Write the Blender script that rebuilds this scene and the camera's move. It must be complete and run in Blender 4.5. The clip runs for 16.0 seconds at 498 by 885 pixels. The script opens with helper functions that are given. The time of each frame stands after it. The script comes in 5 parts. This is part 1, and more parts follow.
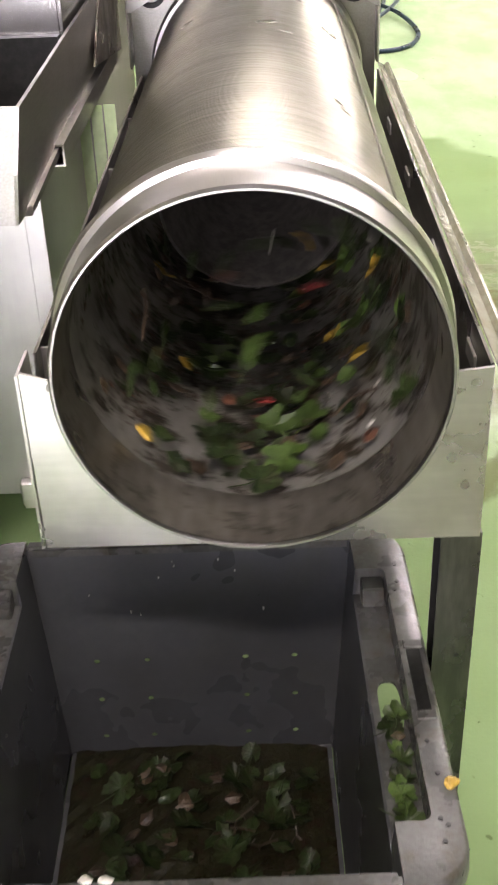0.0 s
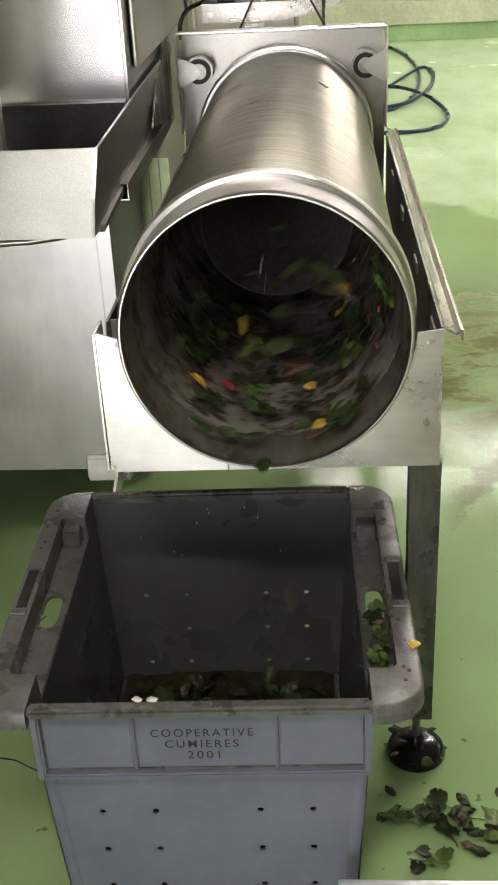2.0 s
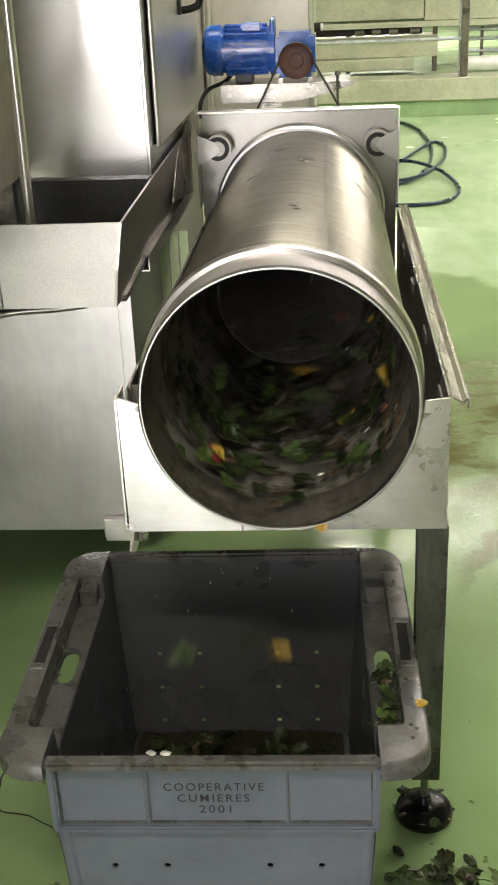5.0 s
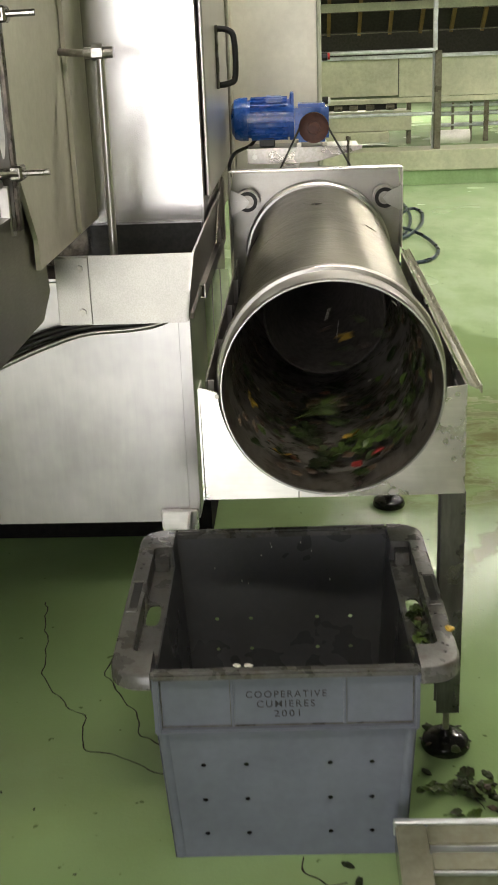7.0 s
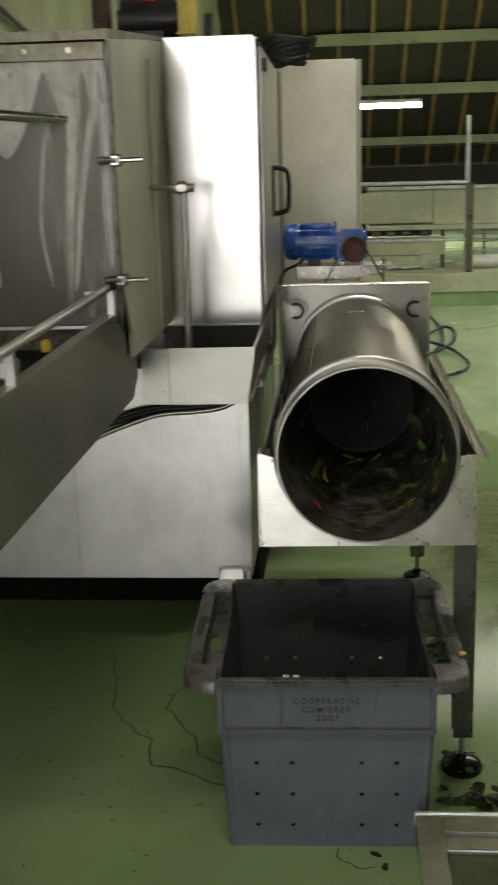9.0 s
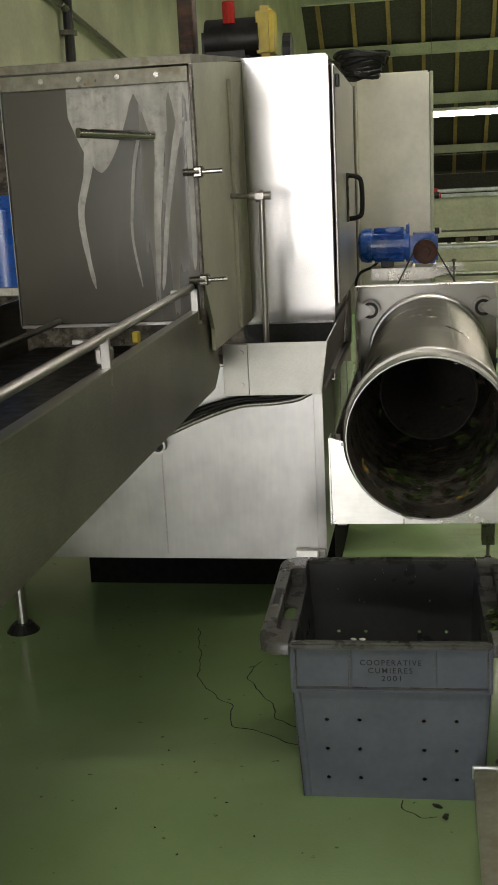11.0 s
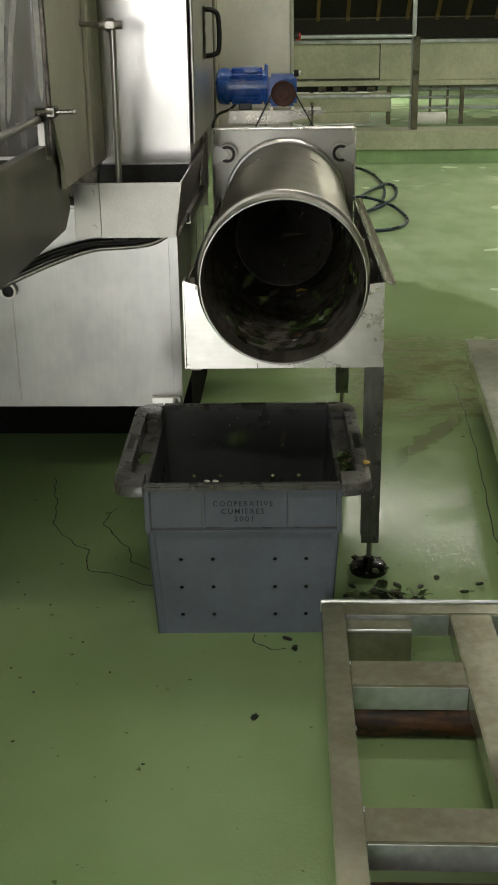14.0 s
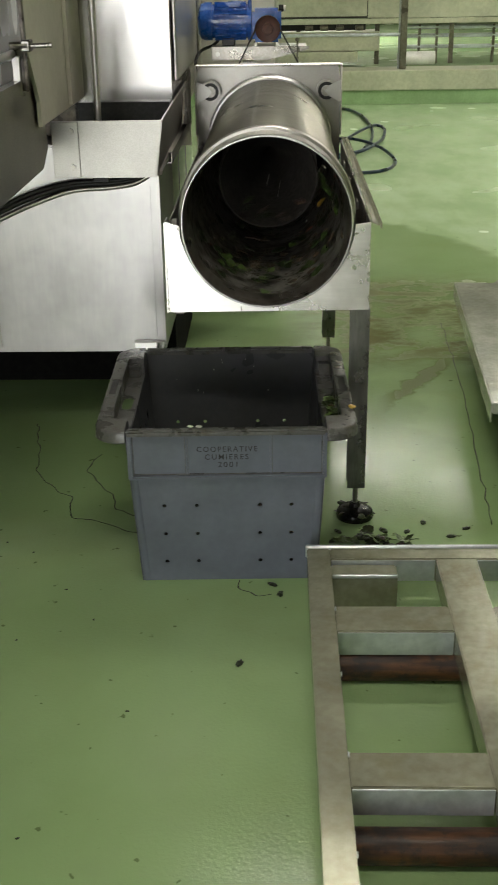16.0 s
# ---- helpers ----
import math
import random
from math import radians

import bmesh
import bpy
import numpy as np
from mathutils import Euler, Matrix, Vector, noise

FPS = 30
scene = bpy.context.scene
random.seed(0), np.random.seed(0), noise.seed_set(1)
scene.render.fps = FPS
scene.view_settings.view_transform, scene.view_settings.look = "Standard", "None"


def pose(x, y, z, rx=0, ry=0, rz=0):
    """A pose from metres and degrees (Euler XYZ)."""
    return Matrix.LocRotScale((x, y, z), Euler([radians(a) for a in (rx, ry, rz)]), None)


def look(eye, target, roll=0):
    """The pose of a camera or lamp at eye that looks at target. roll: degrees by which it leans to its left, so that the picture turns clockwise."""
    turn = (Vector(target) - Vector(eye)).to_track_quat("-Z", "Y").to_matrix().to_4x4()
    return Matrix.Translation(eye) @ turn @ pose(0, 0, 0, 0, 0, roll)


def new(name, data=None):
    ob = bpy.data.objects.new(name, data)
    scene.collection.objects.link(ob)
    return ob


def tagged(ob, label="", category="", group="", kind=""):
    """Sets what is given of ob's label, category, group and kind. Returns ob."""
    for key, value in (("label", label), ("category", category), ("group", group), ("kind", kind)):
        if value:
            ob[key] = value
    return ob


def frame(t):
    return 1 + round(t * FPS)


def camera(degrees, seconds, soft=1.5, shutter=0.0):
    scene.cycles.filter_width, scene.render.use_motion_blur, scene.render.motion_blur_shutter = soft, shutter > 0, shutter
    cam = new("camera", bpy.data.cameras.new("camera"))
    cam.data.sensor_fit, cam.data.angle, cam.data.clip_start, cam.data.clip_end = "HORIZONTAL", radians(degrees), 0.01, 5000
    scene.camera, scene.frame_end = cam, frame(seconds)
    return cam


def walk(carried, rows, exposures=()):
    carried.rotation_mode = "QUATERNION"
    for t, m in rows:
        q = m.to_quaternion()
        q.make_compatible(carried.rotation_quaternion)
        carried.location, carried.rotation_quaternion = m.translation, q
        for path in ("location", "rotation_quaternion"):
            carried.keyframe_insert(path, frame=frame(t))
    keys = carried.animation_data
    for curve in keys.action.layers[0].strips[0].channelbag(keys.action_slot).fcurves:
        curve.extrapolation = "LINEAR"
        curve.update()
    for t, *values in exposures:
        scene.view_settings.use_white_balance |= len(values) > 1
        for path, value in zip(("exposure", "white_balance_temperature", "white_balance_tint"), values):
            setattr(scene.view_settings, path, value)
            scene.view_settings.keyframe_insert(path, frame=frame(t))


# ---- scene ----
cam = camera(25.6, 16.0, soft=1.7, shutter=0.5)
PATH = [
    (0, (0.125, -0.744, 1.435), (0.075, 0.96, 0.388), -2.2),
    (0.5, (0.103, -0.871, 1.437), (0.06, 0.846, 0.412), -3.4),
    (1, (0.08, -1.009, 1.454), (0.166, 0.737, 0.481), -2.7),
    (1.5, (0.158, -1.118, 1.478), (0.119, 0.661, 0.566), -3.3),
    (2, (0.183, -1.218, 1.477), (0.05, 0.556, 0.563), -2.9),
    (2.5, (0.201, -1.236, 1.485), (0.058, 0.551, 0.597), -3.4),
    (3, (0.198, -1.248, 1.488), (0.02, 0.549, 0.629), -3.8),
    (3.2, (0.199, -1.257, 1.484), (0.011, 0.542, 0.631), -3.5),
    (5.3, (0.176, -1.292, 1.504), (0.041, 0.534, 0.699), -1.9),
    (5.5, (0.157, -1.309, 1.495), (0.035, 0.507, 0.665), -1.4),
    (6, (0.064, -1.43, 1.497), (-0.05, 0.398, 0.693), -1.5),
    (6.5, (0.023, -1.573, 1.509), (-0.05, 0.25, 0.69), -2.3),
    (7, (0.045, -1.748, 1.518), (-0.056, 0.126, 0.828), -2.3),
    (7.5, (0.083, -1.934, 1.529), (0.001, -0.065, 0.821), -1.5),
    (8, (0.047, -2.061, 1.545), (-0.042, -0.136, 1.012), -1.5),
    (8.5, (0.016, -2.174, 1.539), (-0.078, -0.243, 1.027), -1.9),
    (9, (0.032, -2.267, 1.549), (-0.13, -0.333, 1.064), -1.6),
    (9.2, (0.041, -2.325, 1.553), (-0.198, -0.402, 1.055), -0.9),
    (11.3, (0.103, -2.526, 1.539), (-0.219, -0.606, 1.079), -2.8),
    (11.5, (0.107, -2.531, 1.535), (-0.203, -0.613, 1.061), -2.7),
    (12, (0.116, -2.528, 1.525), (-0.148, -0.618, 0.995), -2.5),
    (12.5, (0.123, -2.533, 1.519), (-0.097, -0.631, 0.94), -2.3),
    (13, (0.117, -2.534, 1.513), (-0.047, -0.648, 0.869), -2.1),
    (13.5, (0.128, -2.522, 1.502), (-0.001, -0.645, 0.823), -1.9),
    (14, (0.118, -2.514, 1.505), (0.044, -0.648, 0.789), -0.8),
    (14.5, (0.118, -2.504, 1.499), (0.047, -0.647, 0.76), -0.7),
    (15, (0.127, -2.499, 1.497), (0.032, -0.633, 0.782), -1.3),
    (15.5, (0.124, -2.481, 1.474), (0.028, -0.648, 0.68), -1.8),
    (16, (0.129, -2.476, 1.484), (0.075, -0.646, 0.678), -0.9),
]
walk(cam, [(t, look(eye, target, roll)) for t, eye, target, roll in PATH],
     exposures=[(0, 1.45, 6250, 29), (1.2, 1.01, 6200, 22), (2, 0.88, 6400, 20), (3, 0.83, 6500, 18), (5.5, 0.85, 6550, 17), (7, 0.47, 6600, 16), (9, -0.39, 6650, 13), (11.3, -0.33, 6600, 14), (13, -0.52, 6600, 12), (14.5, -0.42, 6600, 9), (16, 0.01, 6450, 11)])

# ---------------------------------------------------------------- light
world = bpy.data.worlds.new("world")
scene.world = world
world.use_nodes = True
wn = world.node_tree.nodes
sky = wn.new("ShaderNodeTexSky")
sky.sky_type, sky.sun_disc, sky.sun_elevation, sky.sun_rotation = "NISHITA", False, radians(35), radians(200)
wn["Background"].inputs["Strength"].default_value = 0.1
world.node_tree.links.new(sky.outputs[0], wn["Background"].inputs["Color"])


def area(name, m, sx, sy, power, color):
    data = bpy.data.lights.new(name, "AREA")
    data.shape, data.size, data.size_y, data.energy, data.color = "RECTANGLE", sx, sy, power, color
    ob = new(name, data)
    ob.matrix_world = m
    return ob


TUBE_COLOR = (1.0, 0.95, 0.80)
# tubes at y 1.8 and 8.2 follow floor glints; others added unseen for brightness
TUBES_AND_FILL = [(0.55, 1.8, 3.55, 82), (0.75, 8.2, 3.55, 62), (2.7, 4.8, 3.55, 190), (2.3, 8.2, 3.55, 45), (4.1, 6.5, 3.55, 200), (6.8, 5.6, 3.55, 200), (4.9, 14.2, 3.55, 220), (5.2, 10.4, 3.55, 270), (3.9, -2.6, 3.55, 30), (-0.15, -1.85, 3.55, 108)]
for tx, ty, tz, tp in TUBES_AND_FILL:
    area("tube_or_fill_light", pose(tx, ty, tz - 0.06), 1.5, 0.12, tp, TUBE_COLOR)
area("far_tube_light", pose(0.72, 15.5, 2.40), 1.2, 0.1, 380, TUBE_COLOR)
# daylight through the loading door behind the camera
area("door_daylight", pose(-1.25, -6.95, 1.55, 90, 0, 0), 1.7, 2.7, 108, (1.0, 0.98, 0.95))


# ---------------------------------------------------------------- materials
def ramp_mix(nt, fac, c1, c2):
    mix = nt.nodes.new("ShaderNodeMix")
    mix.data_type = "RGBA"
    nt.links.new(fac, mix.inputs[0])
    for sock, c in ((mix.inputs[6], c1), (mix.inputs[7], c2)):
        if isinstance(c, tuple):
            sock.default_value = (*c[:3], 1)
        else:
            nt.links.new(c, sock)
    return mix.outputs[2]


def stretch(nt, fac, lo, hi, a=0.0, b=1.0):
    node = nt.nodes.new("ShaderNodeMapRange")
    node.interpolation_type = "SMOOTHSTEP"
    for k, v in zip((1, 2, 3, 4), (lo, hi, a, b)):
        node.inputs[k].default_value = v
    nt.links.new(fac, node.inputs[0])
    return node.outputs[0]


def grain(nt, coord, scale, detail=4.0, squash=(1, 1, 1), rough=0.6):
    mapping = nt.nodes.new("ShaderNodeMapping")
    mapping.inputs["Scale"].default_value = squash
    nt.links.new(coord, mapping.inputs[0])
    tex = nt.nodes.new("ShaderNodeTexNoise")
    tex.inputs["Scale"].default_value, tex.inputs["Detail"].default_value, tex.inputs["Roughness"].default_value = scale, detail, rough
    nt.links.new(mapping.outputs[0], tex.inputs["Vector"])
    return tex.outputs["Fac"]


def material(name, c1, c2, rough=(0.3, 0.5), metal=0.0, coarse=4.0, fine=60.0, squash=(1, 1, 1), dirt=None, dirt_span=(0.55, 0.75),
             bump=0.15, bump_scale=None, bump_squash=None, bump_dist=0.002, coat=0.0, vary=0.0, spec=0.5):
    m = bpy.data.materials.new(name)
    m.use_nodes = True
    nt = m.node_tree
    bsdf = nt.nodes["Principled BSDF"]
    coord = nt.nodes.new("ShaderNodeTexCoord").outputs["Object"]
    big, small = grain(nt, coord, coarse), grain(nt, coord, fine, 3, squash)
    color = ramp_mix(nt, stretch(nt, small, 0.3, 0.7), c1, c2)
    shade = nt.nodes.new("ShaderNodeMix")
    shade.data_type, shade.blend_type = "RGBA", "MULTIPLY"
    shade.inputs[0].default_value = 1
    nt.links.new(color, shade.inputs[6])
    level = stretch(nt, big, 0.3, 0.7, 0.78, 1.1)
    nt.links.new(level, shade.inputs[7])
    color = shade.outputs[2]
    if dirt:
        color = ramp_mix(nt, stretch(nt, grain(nt, coord, coarse * 2.3, 6, rough=0.7), *dirt_span), color, dirt)
    if vary:
        info = nt.nodes.new("ShaderNodeObjectInfo").outputs["Random"]
        hsv = nt.nodes.new("ShaderNodeHueSaturation")
        nt.links.new(color, hsv.inputs["Color"])
        nt.links.new(stretch(nt, info, 0, 1, 1 - vary, 1 + vary), hsv.inputs["Value"])
        color = hsv.outputs[0]
    nt.links.new(color, bsdf.inputs["Base Color"])
    nt.links.new(stretch(nt, big, 0.3, 0.7, *rough), bsdf.inputs["Roughness"])
    bsdf.inputs["Metallic"].default_value = metal
    bsdf.inputs["Coat Weight"].default_value = coat
    bsdf.inputs["Coat Roughness"].default_value = 0.08
    bsdf.inputs["Specular IOR Level"].default_value = spec
    if bump:
        node = nt.nodes.new("ShaderNodeBump")
        node.inputs["Strength"].default_value, node.inputs["Distance"].default_value = bump, bump_dist
        nt.links.new(grain(nt, coord, bump_scale or fine, 3, bump_squash or squash), node.inputs["Height"])
        nt.links.new(node.outputs[0], bsdf.inputs["Normal"])
    return m


def glow(name, color, strength):
    m = bpy.data.materials.new(name)
    m.use_nodes = True
    bsdf = m.node_tree.nodes["Principled BSDF"]
    bsdf.inputs["Base Color"].default_value = (0.9, 0.9, 0.9, 1)
    bsdf.inputs["Emission Color"].default_value = (*color, 1)
    bsdf.inputs["Emission Strength"].default_value = strength
    return m


def floor_material():
    m = bpy.data.materials.new("green_epoxy")
    m.use_nodes = True
    nt = m.node_tree
    bsdf = nt.nodes["Principled BSDF"]
    coord = nt.nodes.new("ShaderNodeTexCoord").outputs["Object"]
    sep = nt.nodes.new("ShaderNodeSeparateXYZ")
    nt.links.new(coord, sep.inputs[0])

    def calc(op, a, b=0.0):
        node = nt.nodes.new("ShaderNodeMath")
        node.operation = op
        for sock, v in zip(node.inputs, (a, b)):
            if isinstance(v, (int, float)):
                sock.default_value = v
            else:
                nt.links.new(v, sock)
        return node.outputs[0]

    def near(sock, mid_value, reach):
        return stretch(nt, calc("ABSOLUTE", calc("SUBTRACT", sock, mid_value)), reach * 0.45, reach, 1, 0)

    large, mid = grain(nt, coord, 0.8, 2), grain(nt, coord, 4, 3, rough=0.4)
    color = ramp_mix(nt, stretch(nt, large, 0.25, 0.75), (0.230, 0.345, 0.150), (0.300, 0.425, 0.212))
    color = ramp_mix(nt, stretch(nt, mid, 0.30, 0.85, 0, 0.34), color, (0.195, 0.290, 0.110))
    stain = stretch(nt, grain(nt, coord, 1.7, 5, (1, 1.4, 1), 0.65), 0.45, 0.85, 0, 0.4)
    color = ramp_mix(nt, stain, color, (0.245, 0.300, 0.115))
    # the water's edge: beyond it the coating has dried paler
    edge = calc("SUBTRACT", 4.45, calc("MULTIPLY", calc("MAXIMUM", calc("SUBTRACT", sep.outputs["X"], 0.5), 0.0), 1.25))
    beyond = calc("ADD", calc("SUBTRACT", sep.outputs["Y"], edge), calc("MULTIPLY", calc("SUBTRACT", grain(nt, coord, 1.6, 3), 0.5), 0.9))
    dry = stretch(nt, beyond, -0.06, 0.12)
    pale = ramp_mix(nt, stretch(nt, grain(nt, coord, 2.0, 5, (1.5, 0.7, 1), 0.62), 0.35, 0.65), (0.335, 0.475, 0.255), (0.430, 0.565, 0.345))
    color = ramp_mix(nt, dry, color, pale)
    # brown silt left by the wash water beside the drum
    silt = calc("MULTIPLY", near(sep.outputs["X"], 0.74, 0.66), near(sep.outputs["Y"], 2.30, 0.85))
    feather = stretch(nt, grain(nt, coord, 4.5, 6, (1.0, 1.6, 1), 0.66), 0.36, 0.62, 0.22, 0.95)
    silt = calc("MULTIPLY", silt, feather)
    along = calc("ADD", calc("MULTIPLY", calc("SUBTRACT", sep.outputs["X"], 0.70), -0.84), calc("MULTIPLY", calc("SUBTRACT", sep.outputs["Y"], 1.53), 0.54))
    wobble = calc("MULTIPLY", calc("SUBTRACT", grain(nt, coord, 9, 3), 0.5), 0.12)
    streak = calc("MULTIPLY", near(calc("ADD", along, wobble), 0.0, 0.05), near(sep.outputs["X"], 0.68, 0.20))
    silt = calc("MAXIMUM", silt, calc("MULTIPLY", streak, 0.7))
    color = ramp_mix(nt, silt, color, (0.092, 0.092, 0.022))
    specks = stretch(nt, grain(nt, coord, 26, 2), 0.70, 0.74, 0, 0.7)
    color = ramp_mix(nt, specks, color, (0.07, 0.10, 0.03))
    nt.links.new(color, bsdf.inputs["Base Color"])
    wet = stretch(nt, grain(nt, coord, 1.3, 2, (1, 0.8, 1)), 0.2, 0.8, 0.07, 0.18)
    rough = calc("ADD", wet, calc("ADD", calc("MULTIPLY", silt, 0.3), calc("MULTIPLY", dry, 0.12)))
    nt.links.new(rough, bsdf.inputs["Roughness"])
    soaked = calc("MULTIPLY", near(sep.outputs["X"], 0.45, 0.95), near(sep.outputs["Y"], 1.2, 2.0))
    gloss = calc("SUBTRACT", 0.5, calc("MULTIPLY", soaked, 0.38))
    nt.links.new(calc("MULTIPLY", gloss, stretch(nt, silt, 0, 1, 1.0, 0.3)), bsdf.inputs["Specular IOR Level"])
    bump = nt.nodes.new("ShaderNodeBump")
    bump.inputs["Strength"].default_value, bump.inputs["Distance"].default_value = 0.26, 0.003
    nt.links.new(calc("ADD", grain(nt, coord, 110, 2), stretch(nt, grain(nt, coord, 9, 2), 0, 1, 0, 0.3)), bump.inputs["Height"])
    nt.links.new(bump.outputs[0], bsdf.inputs["Normal"])
    # a rippled film of water over the floor round the drum's feet
    pool = calc("MULTIPLY", near(sep.outputs["X"], 0.40, 0.62), near(sep.outputs["Y"], 0.95, 1.25))
    pool = calc("MULTIPLY", pool, stretch(nt, grain(nt, coord, 3.2, 3, (1, 1, 1), 0.5), 0.40, 0.52, 0.06, 0.9))
    nt.links.new(pool, bsdf.inputs["Coat Weight"])
    bsdf.inputs["Coat Roughness"].default_value = 0.03
    bsdf.inputs["Coat IOR"].default_value = 1.33
    ripple = nt.nodes.new("ShaderNodeBump")
    ripple.inputs["Strength"].default_value, ripple.inputs["Distance"].default_value = 0.8, 0.0013
    nt.links.new(grain(nt, coord, 48, 2, (1, 0.8, 1)), ripple.inputs["Height"])
    nt.links.new(ripple.outputs[0], bsdf.inputs["Coat Normal"])
    return m


FLOOR = floor_material()
STEEL = material("brushed_stainless", (0.46, 0.445, 0.43), (0.50, 0.485, 0.47), (0.31, 0.36), 1.0, 2.2, 420, (1, 1, 0.12), bump=0.03, bump_dist=0.001)
PLATE = material("bright_plate_steel", (0.80, 0.77, 0.755), (0.84, 0.81, 0.795), (0.26, 0.33), 1.0, 5, 160, (0.08, 1, 1), bump=0.02, bump_dist=0.001)
DULL = material("wet_dull_steel", (0.30, 0.29, 0.26), (0.40, 0.38, 0.35), (0.24, 0.42), 1.0, 3, 90, (1, 0.1, 1), dirt=(0.16, 0.14, 0.10), bump=0.08)
SCREEN = material("wedge_wire_screen", (0.225, 0.218, 0.176), (0.345, 0.333, 0.28), (0.27, 0.34), 1.0, 7, 130, (0.03, 1, 0.03), bump=0.42, bump_scale=60, bump_squash=(1, 0.22, 1), bump_dist=0.0012)
LINING = material("must_stained_screen", (0.330, 0.318, 0.285), (0.450, 0.436, 0.396), (0.26, 0.45), 0.2, 7, 60, (1, 0.3, 1), dirt=(0.070, 0.050, 0.032), dirt_span=(0.47, 0.60), bump=0.4, bump_dist=0.003)
BAND = material("soiled_outlet_band", (0.21, 0.19, 0.16), (0.30, 0.275, 0.24), (0.25, 0.45), 0.7, 9, 80, (1, 0.2, 1), dirt=(0.06, 0.05, 0.035), dirt_span=(0.5, 0.7), bump=0.2)
GALV = material("galvanised_steel", (0.125, 0.118, 0.088), (0.185, 0.175, 0.135), (0.25, 0.5), 0.5, 6, 45, dirt=(0.085, 0.070, 0.036), dirt_span=(0.5, 0.75), bump=0.12)
GALV_PALE = material("pale_galvanised_steel", (0.56, 0.60, 0.64), (0.66, 0.70, 0.73), (0.28, 0.45), 0.8, 8, 50, bump=0.1)
CRATE = material("grey_blue_plastic", (0.119, 0.134, 0.170), (0.129, 0.145, 0.182), (0.28, 0.40), 0, 3, 60, dirt=(0.100, 0.102, 0.108), dirt_span=(0.58, 0.9), bump=0.08)
CRATE_RIM = material("soiled_plastic", (0.080, 0.080, 0.076), (0.108, 0.108, 0.104), (0.20, 0.42), 0, 12, 120, dirt=(0.056, 0.048, 0.032), dirt_span=(0.48, 0.72), bump=0.25)
INK = material("black_ink", (0.012, 0.012, 0.014), (0.02, 0.02, 0.022), (0.5, 0.7), 0, 30, 200, bump=0)
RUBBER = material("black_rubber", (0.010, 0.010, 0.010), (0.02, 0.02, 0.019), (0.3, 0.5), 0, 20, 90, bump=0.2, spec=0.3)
BLUE = material("blue_motor_paint", (0.010, 0.085, 0.40), (0.016, 0.115, 0.50), (0.22, 0.36), 0, 12, 90, dirt=(0.02, 0.03, 0.09), dirt_span=(0.62, 0.8), bump=0.12, coat=0.3)
# near-black colour standing in for the shade under the machine
UNDER_SHADE = material("underside_shade", (0.004, 0.004, 0.004), (0.008, 0.008, 0.007), (0.85, 0.95), 0, 4, 30, bump=0, spec=0.1)
RUST = material("rusty_iron", (0.018, 0.008, 0.005), (0.105, 0.040, 0.012), (0.4, 0.7), 0.1, 10, 60, (0.15, 1, 1), dirt=(0.014, 0.008, 0.006), dirt_span=(0.45, 0.6), bump=0.5)
PULLEY = material("oxidised_pulley", (0.055, 0.022, 0.016), (0.085, 0.035, 0.024), (0.4, 0.6), 0.4, 20, 80, bump=0.2)
BELT = material("dark_belt", (0.02, 0.02, 0.018), (0.035, 0.034, 0.03), (0.45, 0.6), 0, 8, 90, bump=0.15)
HOSE = material("dark_blue_hose", (0.006, 0.020, 0.040), (0.010, 0.030, 0.055), (0.25, 0.35), 0, 8, 60, bump=0.05)
STEEL_DARK = material("soiled_stainless", (0.33, 0.318, 0.295), (0.385, 0.372, 0.347), (0.31, 0.37), 1.0, 3, 300, (1, 0.15, 1), dirt=(0.30, 0.28, 0.24), dirt_span=(0.5, 0.9), bump=0.008)
STRIP = material("pale_green_curtain", (0.62, 0.76, 0.44), (0.68, 0.82, 0.50), (0.25, 0.4), 0, 6, 60, bump=0.05)
CABINET = material("cream_enamel", (0.74, 0.72, 0.63), (0.78, 0.76, 0.67), (0.38, 0.5), 0, 2, 60, dirt=(0.52, 0.49, 0.40), dirt_span=(0.62, 0.9), bump=0.03)
WALL = material("cream_wall_paint", (0.58, 0.58, 0.42), (0.64, 0.64, 0.48), (0.6, 0.75), 0, 1.4, 40, dirt=(0.48, 0.48, 0.33), dirt_span=(0.55, 0.85), bump=0.1)
SKIRT = material("green_skirting_paint", (0.27, 0.42, 0.20), (0.31, 0.46, 0.24), (0.3, 0.45), 0, 3, 40, bump=0.08)
ROOF = material("dark_roof_boards", (0.045, 0.043, 0.036), (0.070, 0.067, 0.056), (0.7, 0.85), 0, 1.5, 20, bump=0.1)
RAFTER = material("ochre_rafter_wood", (0.30, 0.20, 0.070), (0.38, 0.26, 0.095), (0.55, 0.7), 0, 3, 30, (1, 1, 0.1), bump=0.2)
PALE = material("pale_grey_paint", (0.43, 0.45, 0.33), (0.50, 0.52, 0.39), (0.4, 0.55), 0, 1.5, 30, dirt=(0.27, 0.28, 0.19), dirt_span=(0.55, 0.85), bump=0.08)
WHITE = material("white_plastic", (0.70, 0.70, 0.68), (0.78, 0.78, 0.76), (0.3, 0.4), 0, 5, 60, bump=0.02)
RED = material("red_plastic", (0.45, 0.02, 0.02), (0.55, 0.03, 0.02), (0.3, 0.4), 0, 9, 60, bump=0)
YELLOW = material("yellow_paint", (0.55, 0.42, 0.02), (0.62, 0.48, 0.03), (0.3, 0.45), 0, 8, 60, bump=0.05)
LEAF = material("green_leaf", (0.048, 0.084, 0.017), (0.076, 0.124, 0.028), (0.28, 0.45), 0, 25, 150, dirt=(0.035, 0.070, 0.012), dirt_span=(0.55, 0.75), bump=0.4, vary=0.45)
